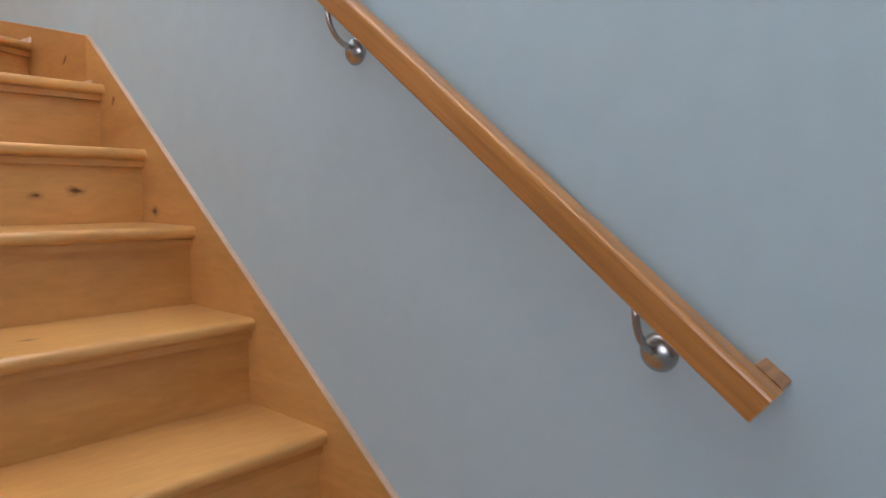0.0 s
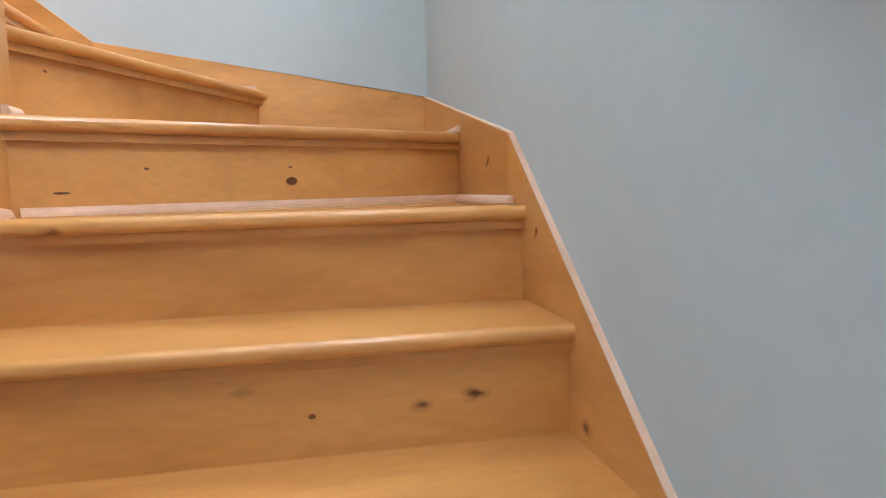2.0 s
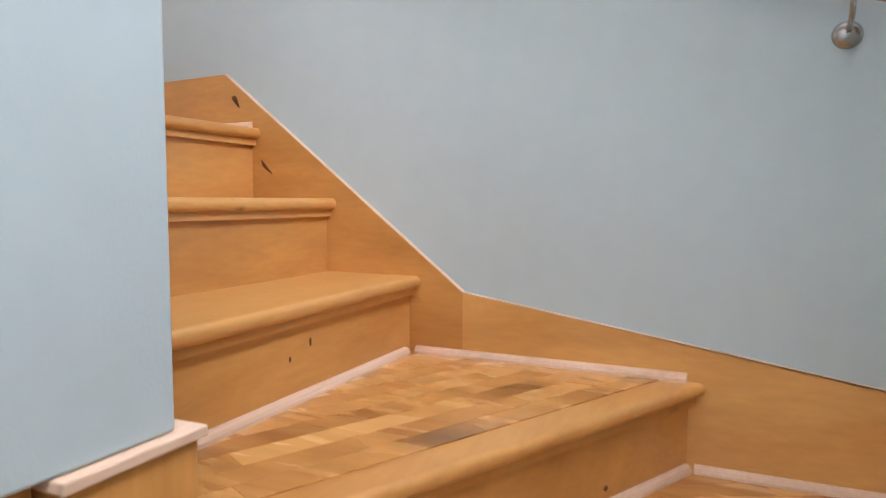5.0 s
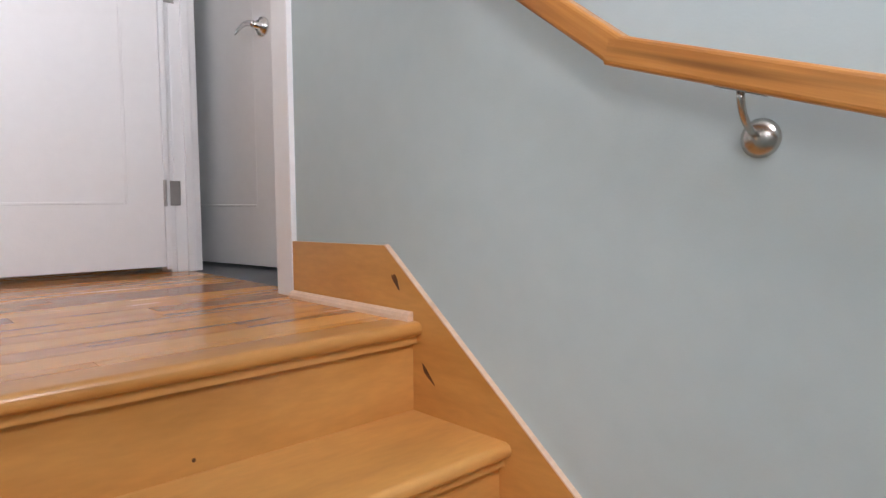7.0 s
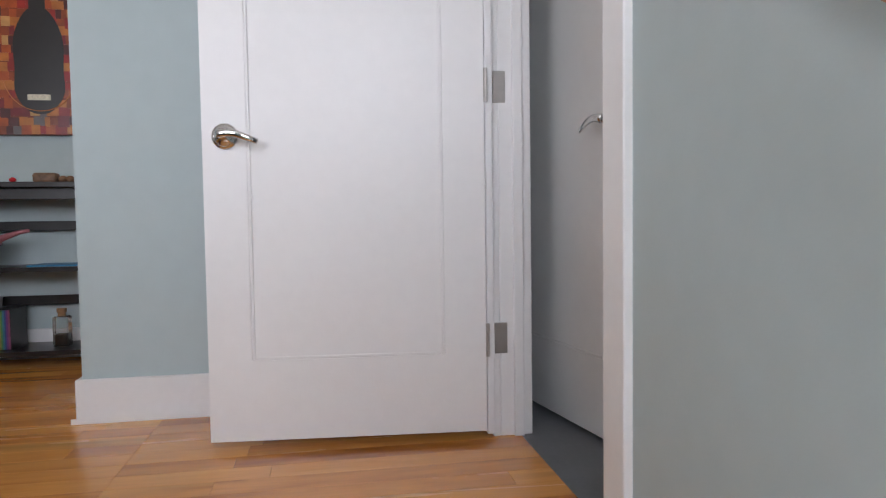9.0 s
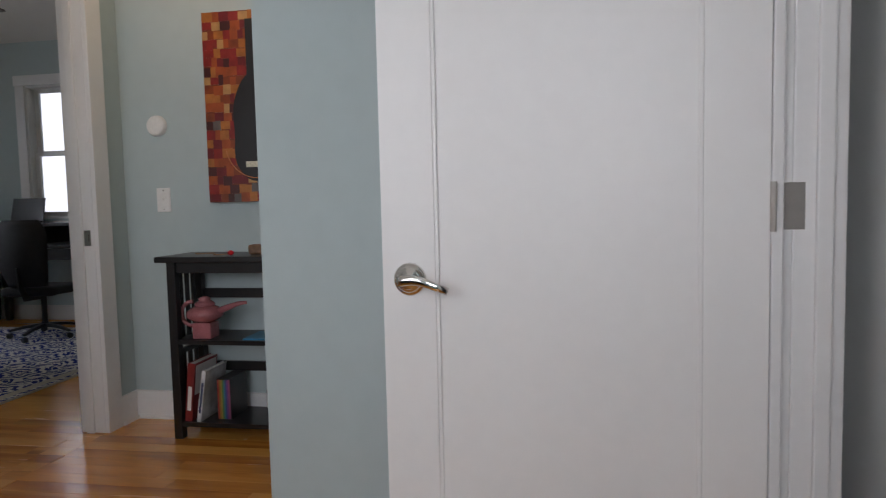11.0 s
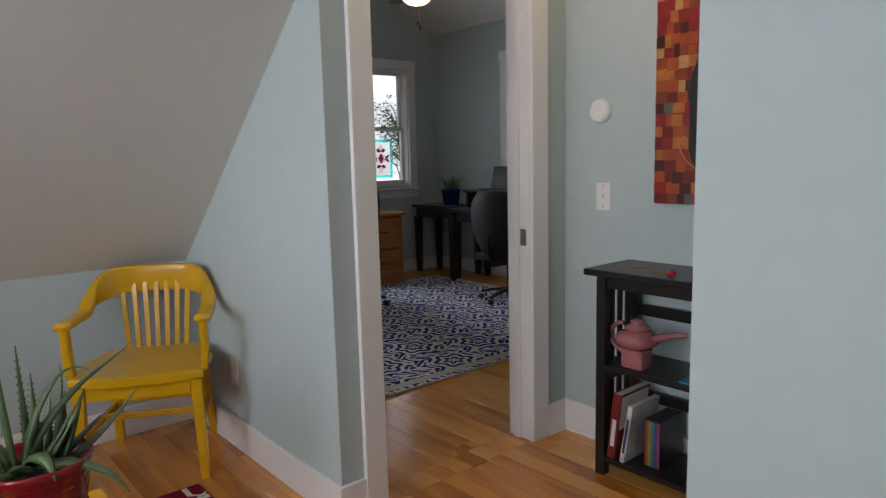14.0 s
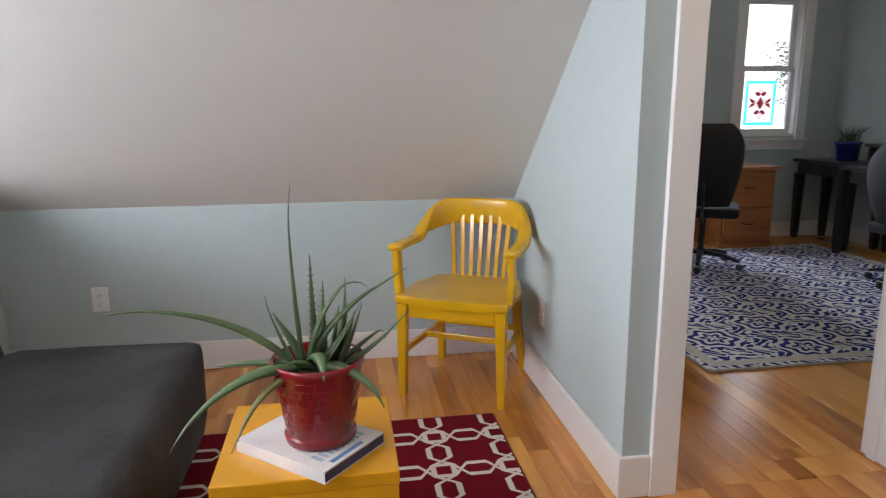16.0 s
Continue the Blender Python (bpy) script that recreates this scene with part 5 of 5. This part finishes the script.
def rug_material(name, ground, figure, build):
    m = bpy.data.materials.new(name)
    m.use_nodes = True
    n, l = m.node_tree.nodes, m.node_tree.links
    b = n["Principled BSDF"]
    b.inputs["Roughness"].default_value = 0.95
    b.inputs["Specular IOR Level"].default_value = 0.1
    tc, sep, nz = n.new("ShaderNodeTexCoord"), n.new("ShaderNodeSeparateXYZ"), n.new("ShaderNodeTexNoise")
    nz.inputs["Scale"].default_value = 260
    l.new(tc.outputs["Object"], nz.inputs["Vector"])
    l.new(tc.outputs["Object"], sep.inputs[0])
    jit = node_math(n, l, "MULTIPLY_ADD", nz.outputs["Fac"], 0.008, -0.004)
    x, y = node_math(n, l, "ADD", sep.outputs[0], jit), node_math(n, l, "ADD", sep.outputs[1], jit)
    fac = build(lambda *a: node_math(n, l, *a), x, y)
    mx = n.new("ShaderNodeMix")
    mx.data_type = "RGBA"
    l.new(fac, mx.inputs["Factor"])
    mx.inputs["A"].default_value, mx.inputs["B"].default_value = (*ground, 1), (*figure, 1)
    hsv = n.new("ShaderNodeHueSaturation")
    l.new(mx.outputs["Result"], hsv.inputs["Color"])
    v = n.new("ShaderNodeMapRange")
    v.inputs["To Min"].default_value, v.inputs["To Max"].default_value = 0.65, 1.3
    l.new(nz.outputs["Fac"], v.inputs["Value"])
    l.new(v.outputs[0], hsv.inputs["Value"])
    l.new(hsv.outputs[0], b.inputs["Base Color"])
    bp = n.new("ShaderNodeBump")
    bp.inputs["Strength"].default_value, bp.inputs["Distance"].default_value = 0.6, 0.006
    l.new(nz.outputs["Fac"], bp.inputs["Height"])
    l.new(bp.outputs[0], b.inputs["Normal"])
    return m


def trellis(f, x, y):
    """Interlaced lattice: wavy pale bands that cross in pairs, along both ways of the rug."""
    u, v = f("MULTIPLY", x, 4.2), f("MULTIPLY", y, 4.2)
    out = None
    for along, across in ((u, v), (v, u)):
        s = f("COSINE", f("MULTIPLY", along, 2 * math.pi))
        s = f("MULTIPLY", f("MAXIMUM", f("MINIMUM", f("MULTIPLY", s, 1.6), 1.0), -1.0), 0.15)
        for op in ("ADD", "SUBTRACT"):
            d = f("ABSOLUTE", f("SUBTRACT", f("FRACT", f(op, across, s)), 0.5))
            band = f("LESS_THAN", d, 0.042)
            out = band if out is None else f("MAXIMUM", out, band)
    return out


def damask(f, x, y):
    """Blue scrolls and leaves on an ivory ground."""
    u, v = f("MULTIPLY", x, 2.5), f("MULTIPLY", y, 2.5)
    fu = f("SUBTRACT", f("FRACT", u), 0.5)
    vv = f("ADD", v, f("MULTIPLY", f("FLOOR", u), 0.5))
    fv = f("SUBTRACT", f("FRACT", vv), 0.5)
    r = f("SQRT", f("ADD", f("MULTIPLY", fu, fu), f("MULTIPLY", fv, fv)))
    th = f("ARCTAN2", fv, fu)
    ring = f("GREATER_THAN", f("SINE", f("ADD", f("MULTIPLY", r, 42.0), f("MULTIPLY", f("SINE", f("MULTIPLY", th, 6.0)), 1.6))), 0.0)
    leaf = f("GREATER_THAN", f("MULTIPLY", f("SINE", f("MULTIPLY", f("ADD", u, f("MULTIPLY", f("SINE", f("MULTIPLY", v, 12.6)), 0.13)), 31.0)), f("SINE", f("ADD", f("MULTIPLY", v, 25.0), f("MULTIPLY", f("SINE", f("MULTIPLY", u, 18.0)), 1.4)))), -0.05)
    inside = f("LESS_THAN", r, 0.40)
    return f("ADD", f("MULTIPLY", inside, ring), f("MULTIPLY", f("SUBTRACT", 1.0, inside), leaf))


M_REDRUG = rug_material("red_trellis_pile", (0.17, 0.006, 0.014), (0.72, 0.66, 0.58), trellis)
M_BLUERUG = rug_material("blue_damask_pile", (0.022, 0.038, 0.19), (0.68, 0.67, 0.64), damask)
M_IVORY = mat("ivory_binding", (0.5, 0.47, 0.41), 0.95, vary=0.1, scale=60)
pattern_rug("red_rug", -3.236, -2.06, -3.135, -1.55, M_REDRUG, mat("red_binding", (0.15, 0.006, 0.012), 0.95), "dark red rug with a white trellis pattern")
blue_rug = pattern_rug("office_rug", -6.88, -4.34, -5.99, -3.40, M_BLUERUG, M_IVORY, "ivory and navy damask patterned office rug", 0.014)
part("ivory_border", boxes((-6.85, -4.37, -5.96, -5.90, L + 0.0142, L + 0.0152), (-6.85, -4.37, -3.49, -3.43, L + 0.0142, L + 0.0152), (-6.85, -6.79, -5.90, -3.49, L + 0.0142, L + 0.0152), (-4.43, -4.37, -5.90, -3.49, L + 0.0142, L + 0.0152)), M_IVORY, blue_rug)

# sofa
M_SUEDE = mat("charcoal_suede", (0.062, 0.061, 0.064), 0.95, vary=0.25, scale=4, fine=0.10, bump=0.3, bump_scale=120, spec=0.15)
sofa = thing("futon_sofa", "charcoal microsuede futon sofa with a low back", "sofa")


def cushion(x0, x1, y0, y1, z0, z1, r, seed):
    bm = bmesh.new()
    bx(bm, x0, x1, y0, y1, z0, z1)
    bmesh.ops.subdivide_edges(bm, edges=bm.edges, cuts=10, use_grid_fill=True)
    cx, cy_, cz = (x0 + x1) / 2, (y0 + y1) / 2, (z0 + z1) / 2
    hx, hy, hz = (x1 - x0) / 2, (y1 - y0) / 2, (z1 - z0) / 2
    for v in bm.verts:
        d = Vector((v.co.x - cx, v.co.y - cy_, v.co.z - cz))
        inner = Vector((max(-hx + r, min(hx - r, d.x)), max(-hy + r, min(hy - r, d.y)), max(-hz + r, min(hz - r, d.z))))
        o = d - inner
        if o.length > 1e-6:
            o = o.normalized() * r
        q_ = inner + o
        w = noise.noise(Vector((v.co.x * 5 + seed, v.co.y * 5, v.co.z * 5))) * 0.008
        v.co = Vector((cx, cy_, cz)) + q_ + (o.normalized() * w if o.length > 1e-6 else Vector((0, 0, 0)))
    return bm


part("seat_cushion", cushion(-2.17, -1.50, -3.06, -1.35, L + 0.10, L + 0.435, 0.055, 2), M_SUEDE, sofa, smooth=True)
back = part("backrest", cushion(-0.11, 0.11, -3.06, -1.35, -0.28, 0.26, 0.05, 7), M_SUEDE, sofa, smooth=True)
back.matrix_basis = pose(-1.36, 0, L + 0.60, 0, 14, 0)
for x in (-2.05, -1.5):
    for y in (-2.95, -1.5):
        bm = bmesh.new()
        lathe(bm, [(0.02, L + 0.0005 if x > -2.04 else L + 0.0105), (0.026, L + 0.115)], Matrix.Translation((x, y, 0)), 14)
        part("leg", bm, M_BLACKWOOD, sofa)

# office furniture
M_OAK = wood("honey_oak", (0.50, 0.20, 0.06), (0.40, 0.14, 0.035), (0.26, 0.075, 0.018), axis="x", grain=20, blotch=4, streak=0.2, rough=0.35, per_piece=0.08)
cab = thing("filing_cabinet", "honey-stained wooden two-drawer filing cabinet", "cabinet")
part("body", boxes((-6.41, -5.93, -6.42, -5.945, L + 0.06, L + 0.70), bev=0.003), M_OAK, cab)
part("top", boxes((-6.435, -5.905, -6.43, -5.90, L + 0.7005, L + 0.73), bev=0.006), M_OAK, cab)
part("plinth", boxes((-6.42, -5.92, -6.42, -5.93, L + 0.0005, L + 0.0595), bev=0.004), M_OAK, cab)
for z0, z1 in ((0.375, 0.685), (0.07, 0.365)):
    d = part("drawer", boxes((-6.395, -5.945, -5.9445, -5.925, L + z0, L + z1), bev=0.004), M_OAK, cab)
    bm = bmesh.new()
    zc = L + (z0 + z1) / 2 + 0.02
    sweep(bm, [(-6.23, -5.925, zc), (-6.21, -5.905, zc - 0.006), (-6.17, -5.90, zc - 0.010), (-6.13, -5.905, zc - 0.006), (-6.11, -5.925, zc)], circle(0.005, 8))
    part("handle", bm, mat("dark_bronze", (0.06, 0.04, 0.03), 0.4, 1.0) if z0 > 0.2 else bpy.data.materials["dark_bronze"], d)


def turned_leg(parent, x, y, h):
    bm = bmesh.new()
    sweep(bm, [(x, y, L + 0.0005), (x, y, L + h * 0.12), (x, y, L + h * 0.55), (x, y, L + h * 0.8), (x, y, L + h)], lambda u: rounded(0.045 + 0.028 * u ** 0.6, 0.045 + 0.028 * u ** 0.6, 0.006, 2), up=(0, 1, 0))
    part("leg", bm, M_BLACKWOOD, parent)


desk = thing("corner_table", "black wooden table with tapered legs in the corner", "table")
part("tabletop", boxes((-7.31, -6.91, -6.42, -5.67, L + 0.725, L + 0.755), bev=0.008), M_BLACKWOOD, desk)
part("apron", boxes((-7.28, -6.95, -6.39, -5.71, L + 0.62, L + 0.7245), bev=0.003), M_BLACKWOOD, desk)
for x in (-7.26, -6.965):
    for y in (-6.37, -5.73):
        turned_leg(desk, x, y, 0.62)
desk2 = thing("writing_desk", "black wooden desk with a raised shelf", "desk")
part("desktop", boxes((-7.31, -6.75, -5.64, -4.30, L + 0.72, L + 0.75), bev=0.006), M_BLACKWOOD, desk2)
part("riser_shelf", boxes((-7.31, -6.98, -5.65, -4.30, L + 0.90, L + 0.93), bev=0.006), M_BLACKWOOD, desk2)
for y in (-5.62, -4.95, -4.33):
    part("riser_upright", boxes((-7.30, -7.0, y, y + 0.02, L + 0.7505, L + 0.8995)), M_BLACKWOOD, desk2)
for x in (-7.27, -6.79):
    for y in (-5.60, -4.34):
        turned_leg(desk2, x, y, 0.7195)
part("drawer_front", boxes((-6.775, -6.76, -5.5, -4.45, L + 0.62, L + 0.715), bev=0.003), M_BLACKWOOD, desk2)
laptop = thing("laptop", "open black laptop on the desk shelf", "laptop")
part("base", boxes((-7.22, -7.02, -5.45, -5.12, L + 0.9305, L + 0.945), bev=0.003), M_BLACKWOOD, laptop)
scr = part("screen", boxes((-0.004, 0.004, -0.17, 0.17, 0, 0.22), bev=0.002), M_BLACKWOOD, laptop)
scr.matrix_basis = pose(-7.2, -5.285, L + 0.946, 0, -14, 0)
M_BLUEPOT = mat("cobalt_glaze", (0.008, 0.018, 0.16), 0.15, vary=0.2, scale=20, coat=0.4)
bp_ = thing("blue_planter", "cobalt blue planter with a small green plant", "potted plant")
bm = bmesh.new()
lathe(bm, [(0.075, L + 0.7555), (0.085, L + 0.77), (0.105, L + 0.90), (0.112, L + 0.905), (0.112, L + 0.925), (0.10, L + 0.925), (0.095, L + 0.89)], Matrix.Translation((-7.13, -6.0, 0)), 26)
part("pot", bm, M_BLUEPOT, bp_, smooth=True)
M_LEAF = mat("green_leaf", (0.05, 0.10, 0.03), 0.5, vary=0.4, scale=20)
bm = bmesh.new()
rng = random.Random(5)
for i in range(70):
    a, r0, ln = rng.random() * 6.28, rng.random() * 0.07, rng.uniform(0.08, 0.17)
    x0, y0 = -7.13 + r0 * math.cos(a), -6.0 + r0 * math.sin(a)
    sp = rng.uniform(0.2, 0.8)
    pts = [(x0, y0, L + 0.90), (x0 + 0.4 * sp * ln * math.cos(a), y0 + 0.4 * sp * ln * math.sin(a), L + 0.90 + ln * 0.7), (x0 + sp * ln * math.cos(a), y0 + sp * ln * math.sin(a), L + 0.90 + ln)]
    sweep(bm, pts, lambda u: [(0.006 * (1 - 0.8 * u), 0), (0, 0.001), (-0.006 * (1 - 0.8 * u), 0), (0, -0.001)])
part("foliage", bm, M_LEAF, bp_)["kind"] = "stuff"

M_MESH = mat("black_chair_fabric", (0.010, 0.010, 0.012), 0.75, vary=0.2, scale=20, bump=0.3, bump_scale=200)
M_BLACKPL = mat("black_plastic", (0.012, 0.012, 0.013), 0.35, vary=0.1)


def office_chair(m, label):
    """Front towards -y."""
    c = thing("office_chair", label, "office chair", group="office chairs")
    c.matrix_world = m
    bm = bmesh.new()
    lathe(bm, [(0.03, 0.09), (0.032, 0.14), (0.024, 0.145), (0.024, 0.40)], None, 14)
    part("gas_column", bm, M_BLACKPL, c)
    for i in range(5):
        a = 2 * math.pi * i / 5 + 0.3
        bm = bmesh.new()
        sweep(bm, [(0.02 * math.cos(a), 0.02 * math.sin(a), 0.115), (0.18 * math.cos(a), 0.18 * math.sin(a), 0.10), (0.30 * math.cos(a), 0.30 * math.sin(a), 0.072)], lambda u: rounded(0.05 - 0.02 * u, 0.034 - 0.012 * u, 0.006, 2))
        part("base_arm", bm, M_BLACKPL, c)
        bm = bmesh.new()
        lathe(bm, [(0.022, -0.02), (0.026, -0.016), (0.026, 0.016), (0.022, 0.02)], Matrix.Translation((0.30 * math.cos(a), 0.30 * math.sin(a), 0.0265)) @ Matrix.Rotation(a + 1.2, 4, "Z") @ Matrix.Rotation(radians(90), 4, "X"), 14)
        part("caster", bm, M_BLACKPL, c, smooth=False)
    part("seat", cushion(-0.25, 0.25, -0.25, 0.24, 0.405, 0.49, 0.035, 1), M_MESH, c, smooth=True)
    bm = bmesh.new()
    rows_ = []
    for i in range(13):
        u = i / 12
        z = 0.50 + 0.60 * u
        hw = 0.25 * (0.72 + 0.28 * math.sin(min(1, u * 1.5) * math.pi / 2)) * (1 - max(0, u - 0.72) ** 2 * 4.5)
        yb = 0.25 + 0.05 * math.sin(u * math.pi) + 0.06 * u
        rows_.append([(hw * math.cos(2 * math.pi * k / 16), yb + 0.035 * math.sin(2 * math.pi * k / 16) - 0.05 * math.cos(2 * math.pi * k / 16) ** 2, z) for k in range(16)])
    vr = [[bm.verts.new(p) for p in r_] for r_ in rows_]
    for r_, s_ in zip(vr, vr[1:]):
        for i in range(16):
            bm.faces.new((r_[i], r_[(i + 1) % 16], s_[(i + 1) % 16], s_[i]))
    bm.faces.new(vr[0])
    bm.faces.new(vr[-1])
    part("backrest", bm, M_MESH, c, smooth=True)
    bm = bmesh.new()
    sweep(bm, [(0, 0.05, 0.395), (0, 0.25, 0.40), (0, 0.31, 0.50), (0, 0.32, 0.68)], rounded(0.07, 0.02, 0.005, 2), up=(1, 0, 0))
    part("back_bracket", bm, M_BLACKPL, c)
    return c


oc = office_chair(pose(-5.42, -5.38, L + 0.0145, 0, 0, -32), "black upholstered swivel office chair on the rug")
copy_thing(oc, pose(-6.5, -4.55, L + 0.0145, 0, 0, -82) @ Matrix.Scale(0.87, 4))
bin_ = thing("storage_bin", "black upright storage bin beside the office door", "bin")
bm = bmesh.new()
bx(bm, -4.42, -4.20, -4.05, -3.78, L + 0.0155, L + 0.42, bev=0.02)
part("body", bm, M_MESH, bin_)
part("rim", boxes((-4.43, -4.19, -4.06, -3.77, L + 0.4205, L + 0.44), bev=0.006), M_BLACKPL, bin_)

# ceiling fan
fan = thing("ceiling_fan", "dark-bladed ceiling fan with a lit glass bowl", "ceiling fan")
FX, FY, FZ = -5.45, -4.42, 4.60
M_BRONZE = mat("oil_bronze", (0.03, 0.02, 0.015), 0.4, 0.8)
M_BLADE = wood("dark_blade", (0.07, 0.03, 0.015), (0.045, 0.02, 0.01), (0.02, 0.01, 0.006), axis="x", rough=0.35)
bm = bmesh.new()
lathe(bm, [(0.02, FZ + 0.14), (0.02, 5.66), (0.06, 5.68), (0.07, 5.72)], Matrix.Translation((FX, FY, 0)), 18)
part("downrod", bm, M_BRONZE, fan)
bm = bmesh.new()
lathe(bm, [(0.05, FZ + 0.02), (0.11, FZ + 0.03), (0.12, FZ + 0.09), (0.08, FZ + 0.14), (0.03, FZ + 0.15)], Matrix.Translation((FX, FY, 0)), 26)
part("motor", bm, M_BRONZE, fan, smooth=True)
for i in range(5):
    a = 2 * math.pi * i / 5 + 0.55
    bm = bmesh.new()
    sweep(bm, [(FX + r * math.cos(a), FY + r * math.sin(a), FZ + 0.05) for r in (0.16, 0.2, 0.35, 0.6, 0.63)], lambda u: rounded(0.11 if 0.02 < u < 0.98 else 0.07, 0.007, 0.003, 2))
    bl = part("blade", bm, M_BLADE, fan)
    bm = bmesh.new()
    sweep(bm, [(FX + r * math.cos(a), FY + r * math.sin(a), FZ + 0.043) for r in (0.10, 0.22)], [(-0.015, -0.003), (0.015, -0.003), (0.015, 0.003), (-0.015, 0.003)])
    part("blade_iron", bm, M_BRONZE, bl)
M_BOWL = bpy.data.materials.new("lit_bowl")
M_BOWL.use_nodes = True
bb = M_BOWL.node_tree.nodes["Principled BSDF"]
bb.inputs["Base Color"].default_value = (0.9, 0.85, 0.75, 1)
bb.inputs["Emission Color"].default_value = (1.0, 0.74, 0.42, 1)
bb.inputs["Emission Strength"].default_value = 3.0
bm = bmesh.new()
lathe(bm, [(0.10, FZ + 0.018), (0.125, FZ), (0.115, FZ - 0.05), (0.07, FZ - 0.09), (0.012, FZ - 0.105)], Matrix.Translation((FX, FY, 0)), 30)
part("glass_bowl", bm, M_BOWL, fan, smooth=True)
for dx, ln in ((0.0, 0.16), (0.02, 0.13)):
    bm = bmesh.new()
    sweep(bm, [(FX + dx, FY + 0.03, FZ - 0.09), (FX + dx, FY + 0.03, FZ - 0.09 - ln)], circle(0.002, 6), up=(1, 0, 0))
    lathe(bm, [(0.004, FZ - 0.115 - ln), (0.008, FZ - 0.105 - ln), (0.004, FZ - 0.085 - ln)], Matrix.Translation((FX + dx, FY + 0.03, 0)), 10)
    part("pull_chain", bm, M_BRONZE, fan)

# tree outside the office
tree = thing("tree", "leafy tree outside the office window", "tree")
M_BARK = mat("bark", (0.10, 0.075, 0.055), 0.9, vary=0.3, scale=8, bump=0.8, bump_scale=20)
TX, TY = -27.0, -33.0
bm = bmesh.new()
sweep(bm, [(TX, TY, -1.05), (TX + 0.1, TY, 1.5), (TX, TY + 0.1, 3.5), (TX + 0.2, TY, 6.0)], lambda u: circle(0.24 * (1 - 0.75 * u), 10))
rng = random.Random(12)
tips = []
for i in range(14):
    a, z = rng.random() * 6.28, rng.uniform(2.0, 5.6)
    ln = rng.uniform(1.0, 2.2)
    p1 = (TX + 0.5 * ln * math.cos(a), TY + 0.5 * ln * math.sin(a), z + 0.5)
    p2 = (TX + ln * math.cos(a), TY + ln * math.sin(a), z + 1.0 + rng.random() * 0.6)
    sweep(bm, [(TX + 0.05, TY, z), p1, p2], lambda u: circle(0.07 * (1 - 0.8 * u), 6))
    tips += [p1, p2]
part("trunk", bm, M_BARK, tree)
verts, faces = [], []
for i in range(3500):
    c = rng.choice(tips)
    p = Vector(c) + Vector((rng.gauss(0, 0.55), rng.gauss(0, 0.55), rng.gauss(0, 0.45)))
    d1 = Vector((rng.gauss(0, 1), rng.gauss(0, 1), rng.gauss(0, 1))).normalized() * 0.075
    d2 = d1.cross(Vector((rng.gauss(0, 1), rng.gauss(0, 1), rng.gauss(0, 1)))).normalized() * 0.04
    k = len(verts)
    verts += [p - d1, p + d2, p + d1, p - d2]
    faces.append((k, k + 1, k + 2, k + 3))
me = bpy.data.meshes.new("crown")
me.from_pydata([tuple(v) for v in verts], [], faces)
me.materials.append(mat("tree_leaf", (0.08, 0.13, 0.03), 0.6, vary=0.3, scale=1.5))
crown = new("crown", me)
crown.parent = tree
crown["kind"] = "stuff"

# ---- floor boards last ----


def floor_boards():
    rng = random.Random(4)
    regions = [(-3.55, -1.848, -1.03, 0.06), (-3.55, -1.14, -3.97, -1.03), (-4.84, -3.55, -2.51, 0.06), (-4.50, -3.67, -2.63, -2.51), (-7.34, -3.62, -6.46, -2.63)]
    w, count = 0.083, 0
    near, rest = [], []
    x = -1.14
    while x > -7.34:
        x0, x1 = x - w, x
        y = 0.06 - rng.random() * 0.9
        ys = [0.06]
        while y > -6.46:
            ys.append(y)
            y -= rng.uniform(0.45, 1.35)
        ys.append(-6.46)
        for b, a in zip(ys, ys[1:]):
            for rx0, rx1, ry0, ry1 in regions:
                c = (max(x0, rx0), min(x1, rx1), max(a, ry0), min(b, ry1))
                if c[1] - c[0] > 0.01 and c[3] - c[2] > 0.02:
                    (near if c[0] > -4.9 else rest).append(c)
        x -= w
    floor = tagged(new("floor"), "glossy maple plank floor with dark streaks", "floor", kind="structure")
    for c in near[:300]:
        bm = bmesh.new()
        bx(bm, c[0] + 0.0002, c[1] - 0.0002, c[2] + 0.0002, c[3] - 0.0002, L - 0.013, L, bev=0.0006, seg=1)
        part("plank", bm, M_PLANK, floor)
    if near[300:] + rest:
        bm = bmesh.new()
        for c in near[300:] + rest:
            bx(bm, c[0] + 0.0002, c[1] - 0.0002, c[2] + 0.0002, c[3] - 0.0002, L - 0.013, L)
        part("planks", bm, M_PLANK, floor)["kind"] = "stuff"


floor_boards()
